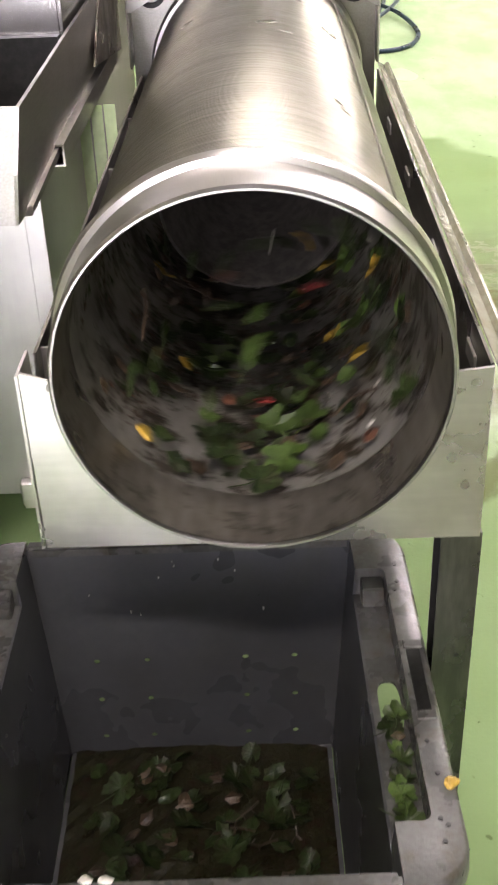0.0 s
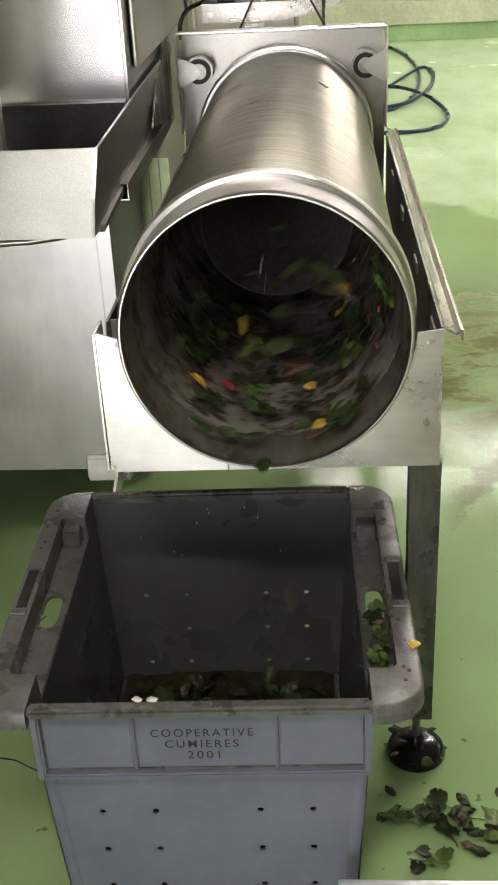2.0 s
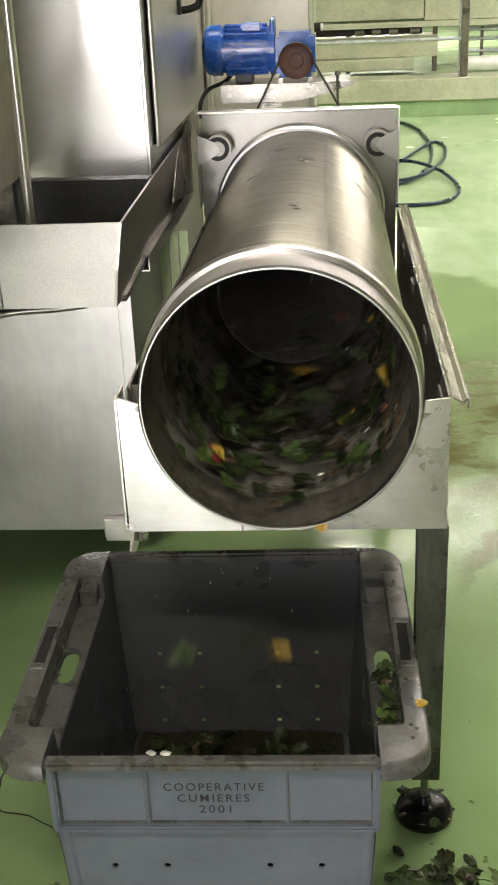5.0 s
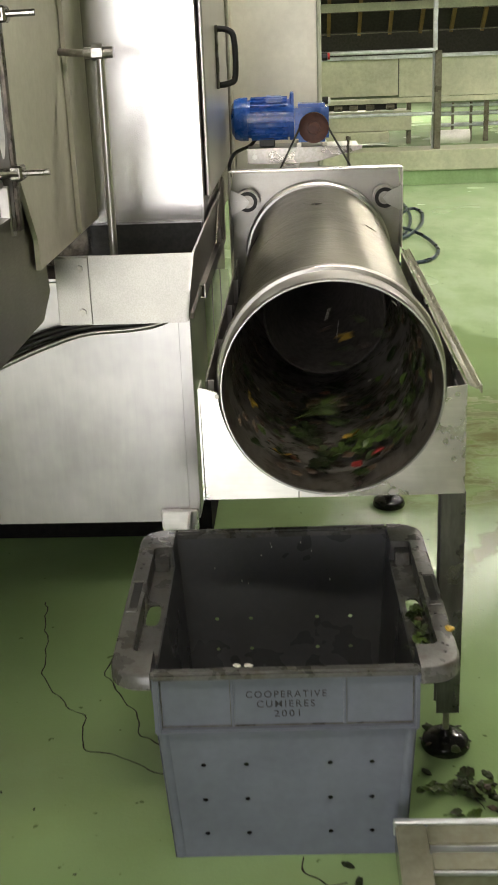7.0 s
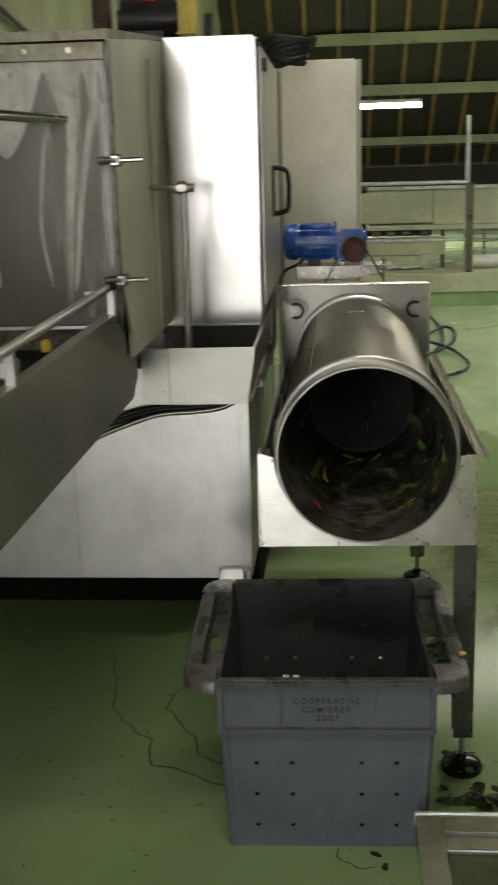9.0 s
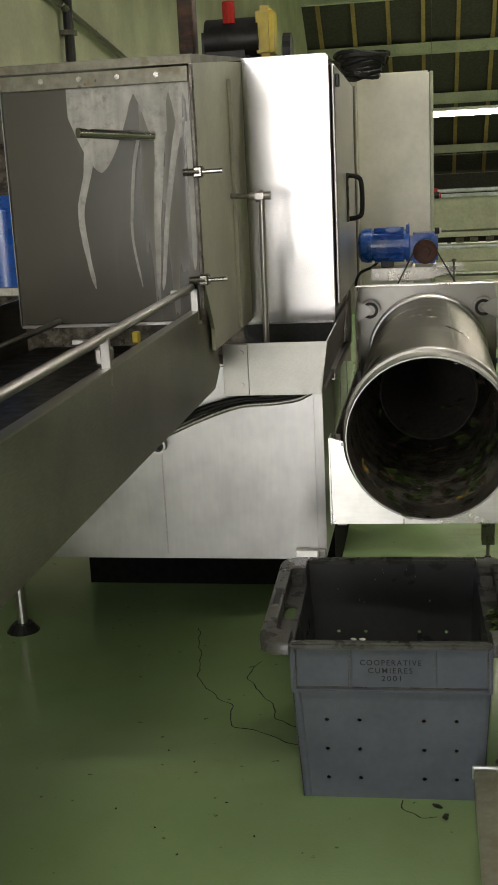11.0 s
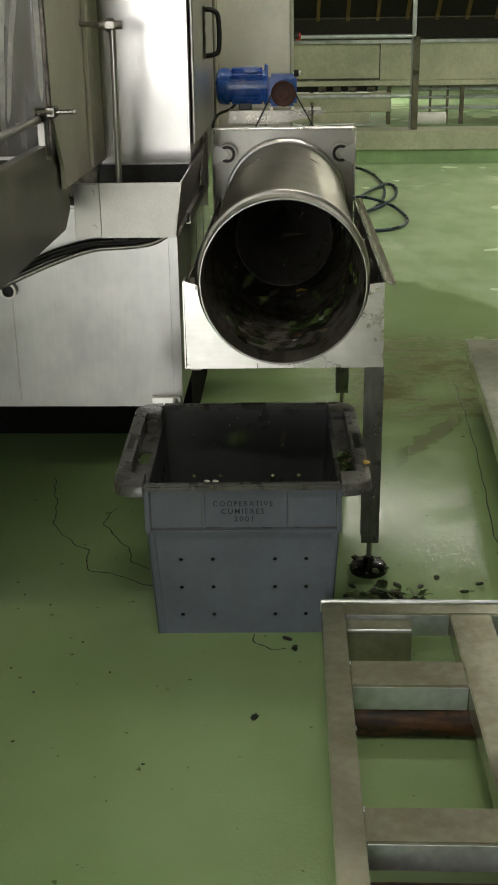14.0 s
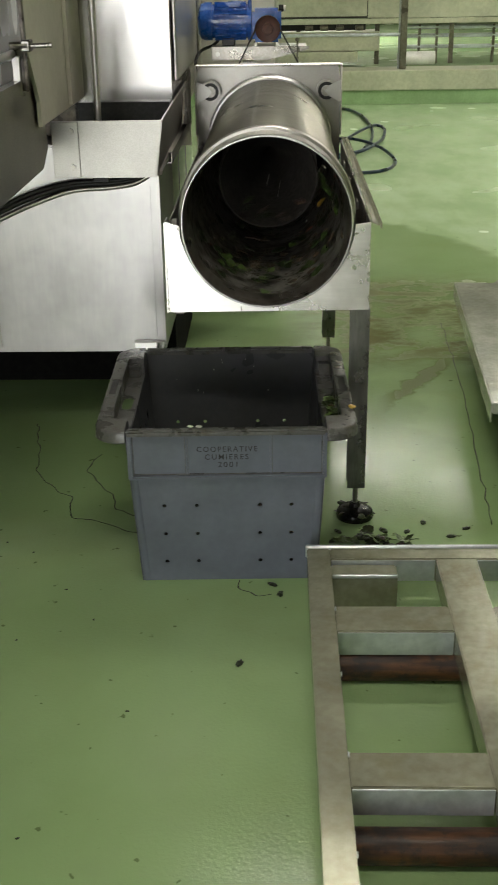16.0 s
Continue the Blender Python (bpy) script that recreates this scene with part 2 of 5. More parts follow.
LEAF_DARK = material("dark_wet_leaf", (0.016, 0.028, 0.009), (0.030, 0.050, 0.014), (0.3, 0.5), 0, 25, 150, dirt=(0.018, 0.012, 0.007), dirt_span=(0.45, 0.7), bump=0.5, vary=0.4, spec=0.2)
LEAF_GOLD = material("yellow_leaf", (0.40, 0.25, 0.028), (0.50, 0.34, 0.050), (0.3, 0.45), 0, 25, 150, dirt=(0.30, 0.13, 0.02), dirt_span=(0.6, 0.8), bump=0.3, vary=0.25)
LEAF_RED = material("red_leaf", (0.20, 0.020, 0.020), (0.27, 0.034, 0.03), (0.3, 0.4), 0, 25, 150, bump=0.3, vary=0.2)
STAINED = material("must_stained_steel", (0.060, 0.048, 0.036), (0.135, 0.118, 0.095), (0.22, 0.45), 0.5, 11, 40, dirt=(0.022, 0.016, 0.011), dirt_span=(0.42, 0.62), bump=0.2)
PULP = material("red_brown_pulp", (0.085, 0.034, 0.022), (0.13, 0.055, 0.030), (0.25, 0.45), 0, 25, 150, bump=0.3, vary=0.3)
STEM = material("grape_stalk", (0.040, 0.026, 0.015), (0.070, 0.045, 0.025), (0.35, 0.55), 0, 30, 150, bump=0.3, vary=0.4)
PETAL = material("white_fleck", (0.75, 0.72, 0.66), (0.82, 0.80, 0.74), (0.4, 0.5), 0, 40, 150, bump=0.1)
TUBE_GLOW = glow("fluorescent_tube", (1.0, 0.98, 0.85), 14)
DAY_GLOW = glow("daylight_outside", (0.95, 0.98, 1.0), 5)

HOUSING = material("dented_stainless_sheet", (0.40, 0.39, 0.385), (0.42, 0.41, 0.40), (0.28, 0.33), 1.0, 3, 90, (1, 1, 0.12), bump=0.10, bump_scale=1.7, bump_squash=(1, 1, 1), bump_dist=0.02)
LEG = material("dark_folded_steel", (0.17, 0.17, 0.165), (0.24, 0.24, 0.23), (0.26, 0.30), 1.0, 7, 60, (1, 1, 0.2), bump=0.06)
# crate plastic darkened to hold the shade inside, plus stain blotches
CRATE_IN = material("shaded_stained_crate", (0.066, 0.070, 0.078), (0.076, 0.080, 0.088), (0.22, 0.34), 0, 3, 60, dirt=(0.058, 0.058, 0.056), dirt_span=(0.3, 0.9), bump=0.05)
RACK = material("wet_galvanised_rack", (0.27, 0.27, 0.195), (0.33, 0.328, 0.25), (0.16, 0.27), 0.45, 5, 45, dirt=(0.215, 0.205, 0.125), dirt_span=(0.45, 0.8), bump=0.14, bump_scale=70)
WET_TOP = material("wet_galvanised_sheet", (0.40, 0.42, 0.35), (0.48, 0.495, 0.43), (0.08, 0.20), 0.35, 5, 60, dirt=(0.30, 0.31, 0.23), dirt_span=(0.45, 0.8), bump=0.45, bump_scale=16, bump_dist=0.005)
PALE_STREAK = material("pale_streak_sheet", (0.40, 0.39, 0.36), (0.56, 0.55, 0.52), (0.35, 0.5), 0, 14, 40, (1, 1, 0.08), dirt=(0.20, 0.195, 0.17), dirt_span=(0.45, 0.8), bump=0.05)
PALE_STREAK.node_tree.nodes["Principled BSDF"].inputs["Alpha"].default_value = 0.85
CAB_STEEL = material("polished_cabinet_steel", (0.46, 0.45, 0.435), (0.51, 0.495, 0.48), (0.21, 0.25), 1.0, 2.2, 420, (1, 1, 0.12), dirt=(0.47, 0.45, 0.42), dirt_span=(0.6, 0.9), bump=0.02, bump_dist=0.001)
HOOD_SIDE = material("pale_hood_sheet", (0.50, 0.48, 0.41), (0.55, 0.53, 0.46), (0.34, 0.40), 0.2, 2, 60, dirt=(0.42, 0.40, 0.33), dirt_span=(0.5, 0.95), bump=0.03)
# spout coloured nearly black so it sinks into the drum's depth
SPOUT = material("dark_spout", (0.034, 0.031, 0.027), (0.060, 0.055, 0.048), (0.45, 0.6), 0.0, 6, 60, dirt=(0.02, 0.016, 0.012), bump=0.2, spec=0.2)
FOOT = material("wet_black_rubber", (0.004, 0.004, 0.004), (0.009, 0.009, 0.008), (0.14, 0.2), 0, 20, 45, bump=0.35, spec=0.35)
MUSH = material("brown_leaf_mush", (0.013, 0.012, 0.006), (0.024, 0.024, 0.010), (0.25, 0.5), 0, 25, 120, dirt=(0.022, 0.008, 0.007), dirt_span=(0.5, 0.7), bump=0.6, bump_dist=0.004, spec=0.15)

# the slotted screen lets a little light through
SCREEN.node_tree.nodes["Principled BSDF"].inputs["Alpha"].default_value = 0.84
LINING.node_tree.nodes["Principled BSDF"].inputs["Alpha"].default_value = 0.62

GLASS = bpy.data.materials.new("scratched_acrylic")
GLASS.use_nodes = True
gt = GLASS.node_tree
gb = gt.nodes["Principled BSDF"]
gc = gt.nodes.new("ShaderNodeTexCoord").outputs["Object"]
film = stretch(gt, grain(gt, gc, 13, 3, (1, 1, 0.06), 0.5), 0.56, 0.68)
gt.links.new(ramp_mix(gt, film, (0.105, 0.098, 0.078), (0.17, 0.165, 0.145)), gb.inputs["Base Color"])
gt.links.new(stretch(gt, film, 0, 1, 0.22, 0.6), gb.inputs["Roughness"])
gt.links.new(stretch(gt, film, 0, 1, 0.40, 0.0), gb.inputs["Transmission Weight"])


# ---------------------------------------------------------------- mesh helpers
def box(bm, x0, x1, y0, y1, z0, z1, bevel=0.0, seg=1):
    m = Matrix.LocRotScale(((x0 + x1) / 2, (y0 + y1) / 2, (z0 + z1) / 2), None, (abs(x1 - x0), abs(y1 - y0), abs(z1 - z0)))
    vs = bmesh.ops.create_cube(bm, size=1, matrix=m)["verts"]
    if bevel:
        es = {e for v in vs for e in v.link_edges}
        bmesh.ops.bevel(bm, geom=list(es), offset=bevel, segments=seg, affect="EDGES")
    return bm


def cyl(bm, p0, p1, r, seg=24, r2=None, caps=True):
    p0, p1 = Vector(p0), Vector(p1)
    d = p1 - p0
    m = Matrix.Translation((p0 + p1) / 2) @ d.to_track_quat("Z", "Y").to_matrix().to_4x4()
    bmesh.ops.create_cone(bm, cap_ends=caps, segments=seg, radius1=r, radius2=r if r2 is None else r2, depth=d.length, matrix=m)
    return bm


def tube(bm, pts, r, seg=8):
    pts = [Vector(p) for p in pts]
    rings = []
    side = Vector((0.3, 0.2, 1)).normalized()
    for i, p in enumerate(pts):
        d = (pts[min(i + 1, len(pts) - 1)] - pts[max(i - 1, 0)]).normalized()
        side = (side - d * side.dot(d)).normalized()
        up = d.cross(side)
        rings.append([bm.verts.new(p + r * (math.cos(a) * side + math.sin(a) * up)) for a in (2 * math.pi * k / seg for k in range(seg))])
    for a, b in zip(rings, rings[1:]):
        for k in range(seg):
            bm.faces.new((a[k], a[(k + 1) % seg], b[(k + 1) % seg], b[k]))
    bm.faces.new(rings[0][::-1])
    bm.faces.new(rings[-1])
    return bm


def smooth_path(pts, n=8):
    """Catmull-Rom through the points."""
    pts = [Vector(p) for p in pts]
    out = []
    for i in range(len(pts) - 1):
        p0, p1, p2, p3 = pts[max(i - 1, 0)], pts[i], pts[i + 1], pts[min(i + 2, len(pts) - 1)]
        for k in range(n):
            t = k / n
            out.append(0.5 * ((2 * p1) + (p2 - p0) * t + (2 * p0 - 5 * p1 + 4 * p2 - p3) * t * t + (3 * p1 - p0 - 3 * p2 + p3) * t ** 3))
    return out + [pts[-1]]


def prism(bm, pts, axis, a0, a1):
    """A flat outline in the plane across axis, thickened from a0 to a1."""
    def place(u, v, a):
        return {"x": (a, u, v), "y": (u, a, v), "z": (u, v, a)}[axis]
    lo = [bm.verts.new(place(u, v, a0)) for u, v in pts]
    hi = [bm.verts.new(place(u, v, a1)) for u, v in pts]
    bm.faces.new(lo)
    bm.faces.new(hi[::-1])
    for i in range(len(pts)):
        j = (i + 1) % len(pts)
        bm.faces.new((lo[i], hi[i], hi[j], lo[j]))
    bmesh.ops.recalc_face_normals(bm, faces=bm.faces)
    return bm


def revolve(bm, profile, seg=96, center=(0, 0), closed=False):
    """A profile of (radius, y) turned about the y axis through (x, z)."""
    cx, cz = center
    rings = []
    for r, y in profile:
        rings.append([bm.verts.new((cx + r * math.cos(2 * math.pi * k / seg), y, cz + r * math.sin(2 * math.pi * k / seg))) for k in range(seg)])
    pairs = list(zip(rings, rings[1:]))
    if closed:
        pairs.append((rings[-1], rings[0]))
    for a, b in pairs:
        for k in range(seg):
            bm.faces.new((a[k], a[(k + 1) % seg], b[(k + 1) % seg], b[k]))
    bmesh.ops.recalc_face_normals(bm, faces=bm.faces)
    return bm


def part(name, bm, mat, parent=None, label="", smooth=False, at=None):
    mesh = bpy.data.meshes.new(name)
    if smooth:
        for f in bm.faces:
            f.smooth = True
        for e in bm.edges:
            if len(e.link_faces) == 2 and e.calc_face_angle(0) > 0.6:
                e.smooth = False
    bm.to_mesh(mesh)
    bm.free()
    mesh.materials.append(mat)
    ob = new(name, mesh)
    if parent:
        ob.parent = parent
    if at is not None:
        ob.matrix_basis = at
    if label:
        tagged(ob, label)
    return ob


def thing(name, label, category, at=(0, 0, 0), group="", kind=""):
    ob = new(name)
    ob.location = at
    ob.empty_display_size = 0.05
    return tagged(ob, label, category, group, kind)


def B():
    return bmesh.new()


def struct(name, bm, mat, label, category):
    return tagged(part(name, bm, mat), label, category, kind="structure")


# ---------------------------------------------------------------- the hall
floor = struct("floor", box(B(), -6, 12, -7.3, 24, -0.2, 0), FLOOR, "wet pale green epoxy floor with silt stains", "floor")
struct("wall_west", box(B(), -2.3, -2.05, -7.3, 24, 0.002, 9), WALL, "cream painted wall", "wall")
struct("wall_east", box(B(), 9.0, 9.25, -7.3, 24, 0.002, 9), WALL, "cream painted wall", "wall")
struct("wall_north", box(B(), -2.05, 9.0, 22.2, 22.45, 0.002, 1.6), ROOF, "low dark wall under the roof", "wall")
bm = B()
for x0, x1, z0, z1 in ((-2.05, -2.0, 0.002, 5.6), (-0.45, 9.0, 0.002, 5.6), (-2.0, -0.45, 3.0, 5.6)):
    box(bm, x0, x1, -7.25, -7.0, z0, z1)
struct("wall_south", bm, WALL, "cream painted wall with an open loading door", "wall")
struct("backdrop", box(B(), -3.5, 1.5, -8.6, -8.5, 0, 4), DAY_GLOW, "bright daylight outside the loading door", "backdrop")
bm = B()
prism(bm, [(22.3, 1.5), (16.8, 5.6), (-7.3, 5.6), (-7.3, 5.75), (16.9, 5.75), (22.5, 1.65)], "x", -2.3, 9.25)
struct("ceiling", bm, ROOF, "dark boarded roof slope", "ceiling")
# rafters and purlins of the slope
slope = math.atan2(5.6 - 1.5, 22.3 - 16.8)
n_y, n_z = -math.sin(slope), -math.cos(slope)
for k in range(17):
    x = -1.8 + 0.62 * k
    bm = prism(B(), [(22.2, 1.58), (16.85, 5.57), (16.85 + 0.10 * n_y, 5.57 + 0.10 * n_z), (22.2 + 0.10 * n_y, 1.58 + 0.10 * n_z)], "x", x, x + 0.07)
    tagged(part("rafter", bm, RAFTER), "ochre timber rafter under the dark roof", "rafter", "roof rafters", "structure")
for z, h in ((2.02, 0.16), (2.95, 0.20), (3.78, 0.20), (4.6, 0.2)):
    y = 22.3 - (z - 1.5) * (22.3 - 16.8) / 4.1 - 0.22
    bm = box(B(), -2.04, 8.99, y - 0.07, y + 0.07, z - h / 2, z + h / 2, 0.008)
    tagged(part("purlin", bm, PALE), "pale painted horizontal roof beam", "beam", "roof purlins", "structure")

# step and kerb of the raised bay at the far end
struct("skirting", box(B(), -2.04, 8.99, 10.15, 10.30, 0.002, 0.15), SKIRT, "bright green painted skirting of the raised bay", "skirting")
struct("platform", box(B(), -2.04, 8.99, 10.12, 10.60, 0.152, 0.36, 0.006), PALE, "pale galvanised beam along the raised bay", "beam")
struct("platform_floor", box(B(), -2.04, 8.99, 10.60, 22.2, 0.002, 0.34), FLOOR, "green floor of the raised bay", "floor")

# cracks in the floor coating
for line in ([(-0.72, 1.06), (-0.69, 0.93), (-0.65, 0.74), (-0.64, 0.66), (-0.55, 0.53), (-0.505, 0.485), (-0.49, 0.40), (-0.477, 0.355), (-0.40, 0.33), (-0.30, 0.27), (-0.24, 0.25)],
             [(-0.45, 0.80), (-0.48, 0.70), (-0.44, 0.60), (-0.38, 0.50), (-0.36, 0.42), (-0.27, 0.35)],
             [(0.02, -0.005), (0.03, -0.05), (0.07, -0.075), (0.11, -0.07)],
             [(0.850, 2.2), (0.842, 1.943), (0.827, 1.561), (0.801, 1.126), (0.76, 0.601), (0.735, 0.3)]):
    pts = []
    for p in smooth_path([(x, y, 0.0) for x, y in line], 6):
        j = noise.noise(p * 23) * 0.012
        pts.append(p + Vector((j, j * 0.7, 0)))
    bm = B()
    vs = []
    for i, p in enumerate(pts):
        d = (pts[min(i + 1, len(pts) - 1)] - pts[max(i - 1, 0)]).normalized()
        w = 0.0013 + 0.0018 * abs(noise.noise(p * 41))
        s = Vector((-d.y, d.x, 0)) * w
        vs.append((bm.verts.new(p + s + Vector((0, 0, 0.0008))), bm.verts.new(p + Vector((0, 0, 0.0014))), bm.verts.new(p - s + Vector((0, 0, 0.0008)))))
    for a, b in zip(vs, vs[1:]):
        bm.faces.new((a[0], b[0], b[1], a[1]))
        bm.faces.new((a[1], b[1], b[2], a[2]))
    part("crack", bm, MUSH, floor, "dark hairline crack")


def lamp_fixture(x, y, z, length):
    t = thing("tube_lamp", "white suspended tube lamp; most of these are added fill lights", "lamp", (x, y, z), "hall tube lamps")
    part("housing", box(B(), -length / 2, length / 2, -0.06, 0.06, 0.0, 0.05, 0.008), WHITE, t)
    part("tube", cyl(B(), (-length / 2 + 0.01, 0, -0.03), (length / 2 - 0.01, 0, -0.03), 0.050, 14), TUBE_GLOW, t, "glowing fluorescent tube")
    top = 5.6 - z
    for sx in (-1, 1):
        part("hanger", cyl(B(), (sx * length * 0.4, 0, 0.05), (sx * length * 0.4, 0, top), 0.004, 6), GALV, t)


# the added fill lights get a tube fixture too
for tx, ty, tz, tp in TUBES_AND_FILL:
    lamp_fixture(tx, ty, tz, 1.5)
lamp_fixture(0.72, 15.5, 2.47, 1.25)

# conduits on the west wall
t = thing("wall_conduit", "dark conduit pipes fixed along the cream wall", "pipe")
part("pipe", tube(B(), [(-2.0, 3.0, 2.75), (-2.0, 4.3, 2.58), (-2.0, 5.6, 2.42), (-2.0, 5.8, 2.30)], 0.022, 8), GALV, t)
part("riser", cyl(B(), (-2.0, 4.2, 1.2), (-2.0, 4.2, 3.4), 0.03, 10), RUBBER, t)
for z in (2.45, 2.8, 3.1):
    part("clip", box(B(), -2.048, -1.96, 4.16, 4.24, z, z + 0.03, 0.003), GALV, t)


# ---------------------------------------------------------------- far conveyor and handrail of the raised bay
def far_bay():
    t = thing("conveyor_line", "pale metal conveyor line standing on the raised bay", "conveyor", (0, 10.9, 0.36))
    part("side_panel", box(B(), -1.8, 1.15, -0.02, 0.0, 0.52, 0.90, 0.004), PALE, t)
    part("side_panel", box(B(), 1.16, 3.9, -0.02, 0.0, 0.50, 0.90, 0.004), PALE, t)
    part("top_flange", box(B(), -1.8, 3.9, -0.05, 0.0, 0.90, 0.94, 0.004), GALV_PALE, t)
    part("lower_flange", box(B(), -1.8, 3.9, -0.06, 0.0, 0.44, 0.495, 0.004), PALE, t)
    part("belt", box(B(), -1.8, 3.9, 0.0, 0.6, 0.84, 0.87, 0.004), RUBBER, t)
    part("tray", box(B(), -1.8, 1.3, -0.03, 0.4, 0.15, 0.36, 0.006), PALE, t)
    part("trough", box(B(), -0.6, 1.05, -0.10, 0.3, 0.03, 0.145, 0.006), PALE, t)
    for x in (-1.2, -0.4, 0.35, 1.25, 2.1, 3.2):
        part("support", box(B(), x, x + 0.05, 0.02, 0.07, 0.0, 0.44, 0.003), GALV, t)
    for x in (-0.9, -0.1, 0.45, 0.62, 0.8, 1.02):
        part("idler", cyl(B(), (x, -0.035, 0.40), (x + 0.09, -0.035, 0.40), 0.03, 12), GALV, t)
    part("dark_idler_strip", box(B(), -1.8, 1.14, 0.0, 0.03, 0.375, 0.437, 0.003), RUBBER, t, "dark strip at the height of the idlers")
    for z in (0.18, 0.30, 0.39):
        part("pipe", cyl(B(), (1.55, 0.1, z), (4.2, 0.1, z), 0.022, 10), GALV_PALE, t)
    for x in (1.75, 1.95, 2.6):
        part("pipe_stand", box(B(), x, x + 0.03, 0.08, 0.12, 0.0, 0.42, 0.003), GALV, t)
    d = thing("pipe_roll", "pale grey plastic drain pipe lying on the bay", "pipe", (1.5, 10.75, 0.36))
    part("pipe", cyl(B(), (0, 0, 0.075), (0.42, 0, 0.075), 0.072, 20), WHITE, d, smooth=True)
    part("coupling", cyl(B(), (0.24, 0, 0.075), (0.30, 0, 0.075), 0.075, 20), WHITE, d, smooth=True)
    g = thing("handrail", "galvanised handrail of the raised bay", "handrail", (0, 10.25, 0.36))
    part("top_rail", cyl(B(), (-1.9, 0, 0.985), (1.49, 0, 0.985), 0.021, 12), GALV_PALE, g)
    part("mid_rail", cyl(B(), (-1.9, 0, 0.36), (1.49, 0, 0.36), 0.018, 12), GALV_PALE, g)
    part("post", box(B(), 1.47, 1.54, -0.03, 0.04, 0, 0.98, 0.004), GALV, g)
    part("tall_post", box(B(), 1.455, 1.50, 0.045, 0.09, 0, 1.69, 0.004), GALV_PALE, g)
    part("post", box(B(), -1.2, -1.15, -0.025, 0.025, 0, 0.98, 0.004), GALV, g)
    for z in (1.16, 1.37):
        part("wire", cyl(B(), (-1.9, 0.07, z), (4.0, 0.07, z + 0.02), 0.004, 6), GALV, g)
    part("end_cap", cyl(B(), (0.19, 0, 0.985), (0.235, 0, 0.985), 0.034, 12), RED, g, "red rail joint")


far_bay()


# ---------------------------------------------------------------- the large washing machine and its infeed
def bolt(parent, x, y, z, axis="y", r=0.007):
    d = {"x": (0.006, 0, 0), "y": (0, -0.006, 0)}[axis]
    part("bolt", cyl(B(), (x, y, z), (x + d[0], y + d[1], z), r, 6), DULL, parent)


def washing_machine():
    t = thing("washing_machine", "large stainless steel washing machine with a tall cabinet and hood", "machine", (0, 0, 0))
    low = part("lower_housing", box(B(), -1.95, -0.235, 0.903, 2.3, 0.320, 0.98, 0.008, 2), HOUSING, t, "brushed stainless lower housing")
    part("corner_fold", box(B(), -0.262, -0.232, 0.899, 0.9025, 0.34, 0.93, 0.001), HOUSING, low)
    part("seam", box(B(), -0.772, -0.769, 0.900, 0.9025, 0.34, 0.72), DULL, low)
    # drain stub in the housing front
    bm = revolve(B(), [(0.019, 0.0), (0.026, 0.0), (0.026, -0.03), (0.019, -0.03)], 24, closed=True)
    part("drain_stub", bm, STEEL, t, "short open steel drain stub", True, pose(-0.775, 0.903, 0.718))
    part("drain_shadow", cyl(B(), (-0.775, 0.9026, 0.718), (-0.775, 0.899, 0.718), 0.019, 20), RUBBER, t)
    # the tall cabinet
    cabinet = part("upper_cabinet", box(B(), -1.95, -0.200, 1.083, 2.30, 1.0, 1.925, 0.006, 2), CAB_STEEL, t, "bright brushed upper cabinet")
    part("side_door", box(B(), -0.198, -0.186, 1.16, 2.24, 1.135, 1.90, 0.004), STEEL, cabinet)
    handle = tube(B(), smooth_path([(-0.186, 1.60, 1.395), (-0.15, 1.60, 1.40), (-0.132, 1.60, 1.42), (-0.132, 1.60, 1.52), (-0.15, 1.60, 1.545), (-0.186, 1.60, 1.55)], 5), 0.009, 10)
    part("door_handle", handle, RUBBER, cabinet, "dark U-shaped handle", True)
    part("handle_plate", box(B(), -0.186, -0.178, 1.585, 1.615, 1.385, 1.56, 0.002), LEG, cabinet)
    part("hinge_strip", box(B(), -0.186, -0.178, 2.10, 2.16, 1.14, 1.90, 0.002), DULL, cabinet)
    for z in (1.83,):
        part("latch", box(B(), -0.186, -0.172, 1.18, 1.21, z, z + 0.04, 0.003), RUBBER, cabinet)
    # the hood over the infeed, with its clear end panel
    part("hood_side", prism(B(), [(0.30, 1.845), (0.30, 1.31), (0.41, 1.16), (0.41, 1.10), (1.081, 1.10), (1.081, 1.914), (0.62, 1.874)], "x", -0.483, -0.4735), HOOD_SIDE, t, "pale hood side sheet")
    part("hood_top_lip", prism(B(), [(0.290, 1.838), (0.290, 1.860), (1.082, 1.928), (1.082, 1.918)], "x", -1.95, -0.473), GALV, t)
    # added sheet blocks the bright gap; its dark colour holds the hood's shade
    part("hood_backing", box(B(), -1.95, -0.49, 1.060, 1.070, 0.985, 1.84), STAINED, t, "dark backing sheet added inside the hood")
    panel = part("hood_panel", box(B(), -0.972, -0.480, 0.286, 0.292, 1.20, 1.830, 0.001), GLASS, t, "smeared clear end panel with pale streaks")
    part("edge_trim", box(B(), -0.479, -0.471, 0.280, 0.299, 1.20, 1.835, 0.001), STAINED, panel)
    part("edge_trim", box(B(), -0.976, -0.9725, 0.282, 0.294, 1.20, 1.835, 0.001), STEEL, panel)
    part("bottom_trim", box(B(), -0.972, -0.480, 0.280, 0.2855, 1.190, 1.199, 0.001), STEEL, panel)
    part("top_strip", box(B(), -0.97, -0.482, 0.278, 0.2855, 1.795, 1.832, 0.001), GALV, panel)
    for x in (-0.86, -0.76, -0.66, -0.56):
        bolt(panel, x, 0.278, 1.815)
    # pale fringe running down the panel in tapering tongues
    bm = B()
    cols = []
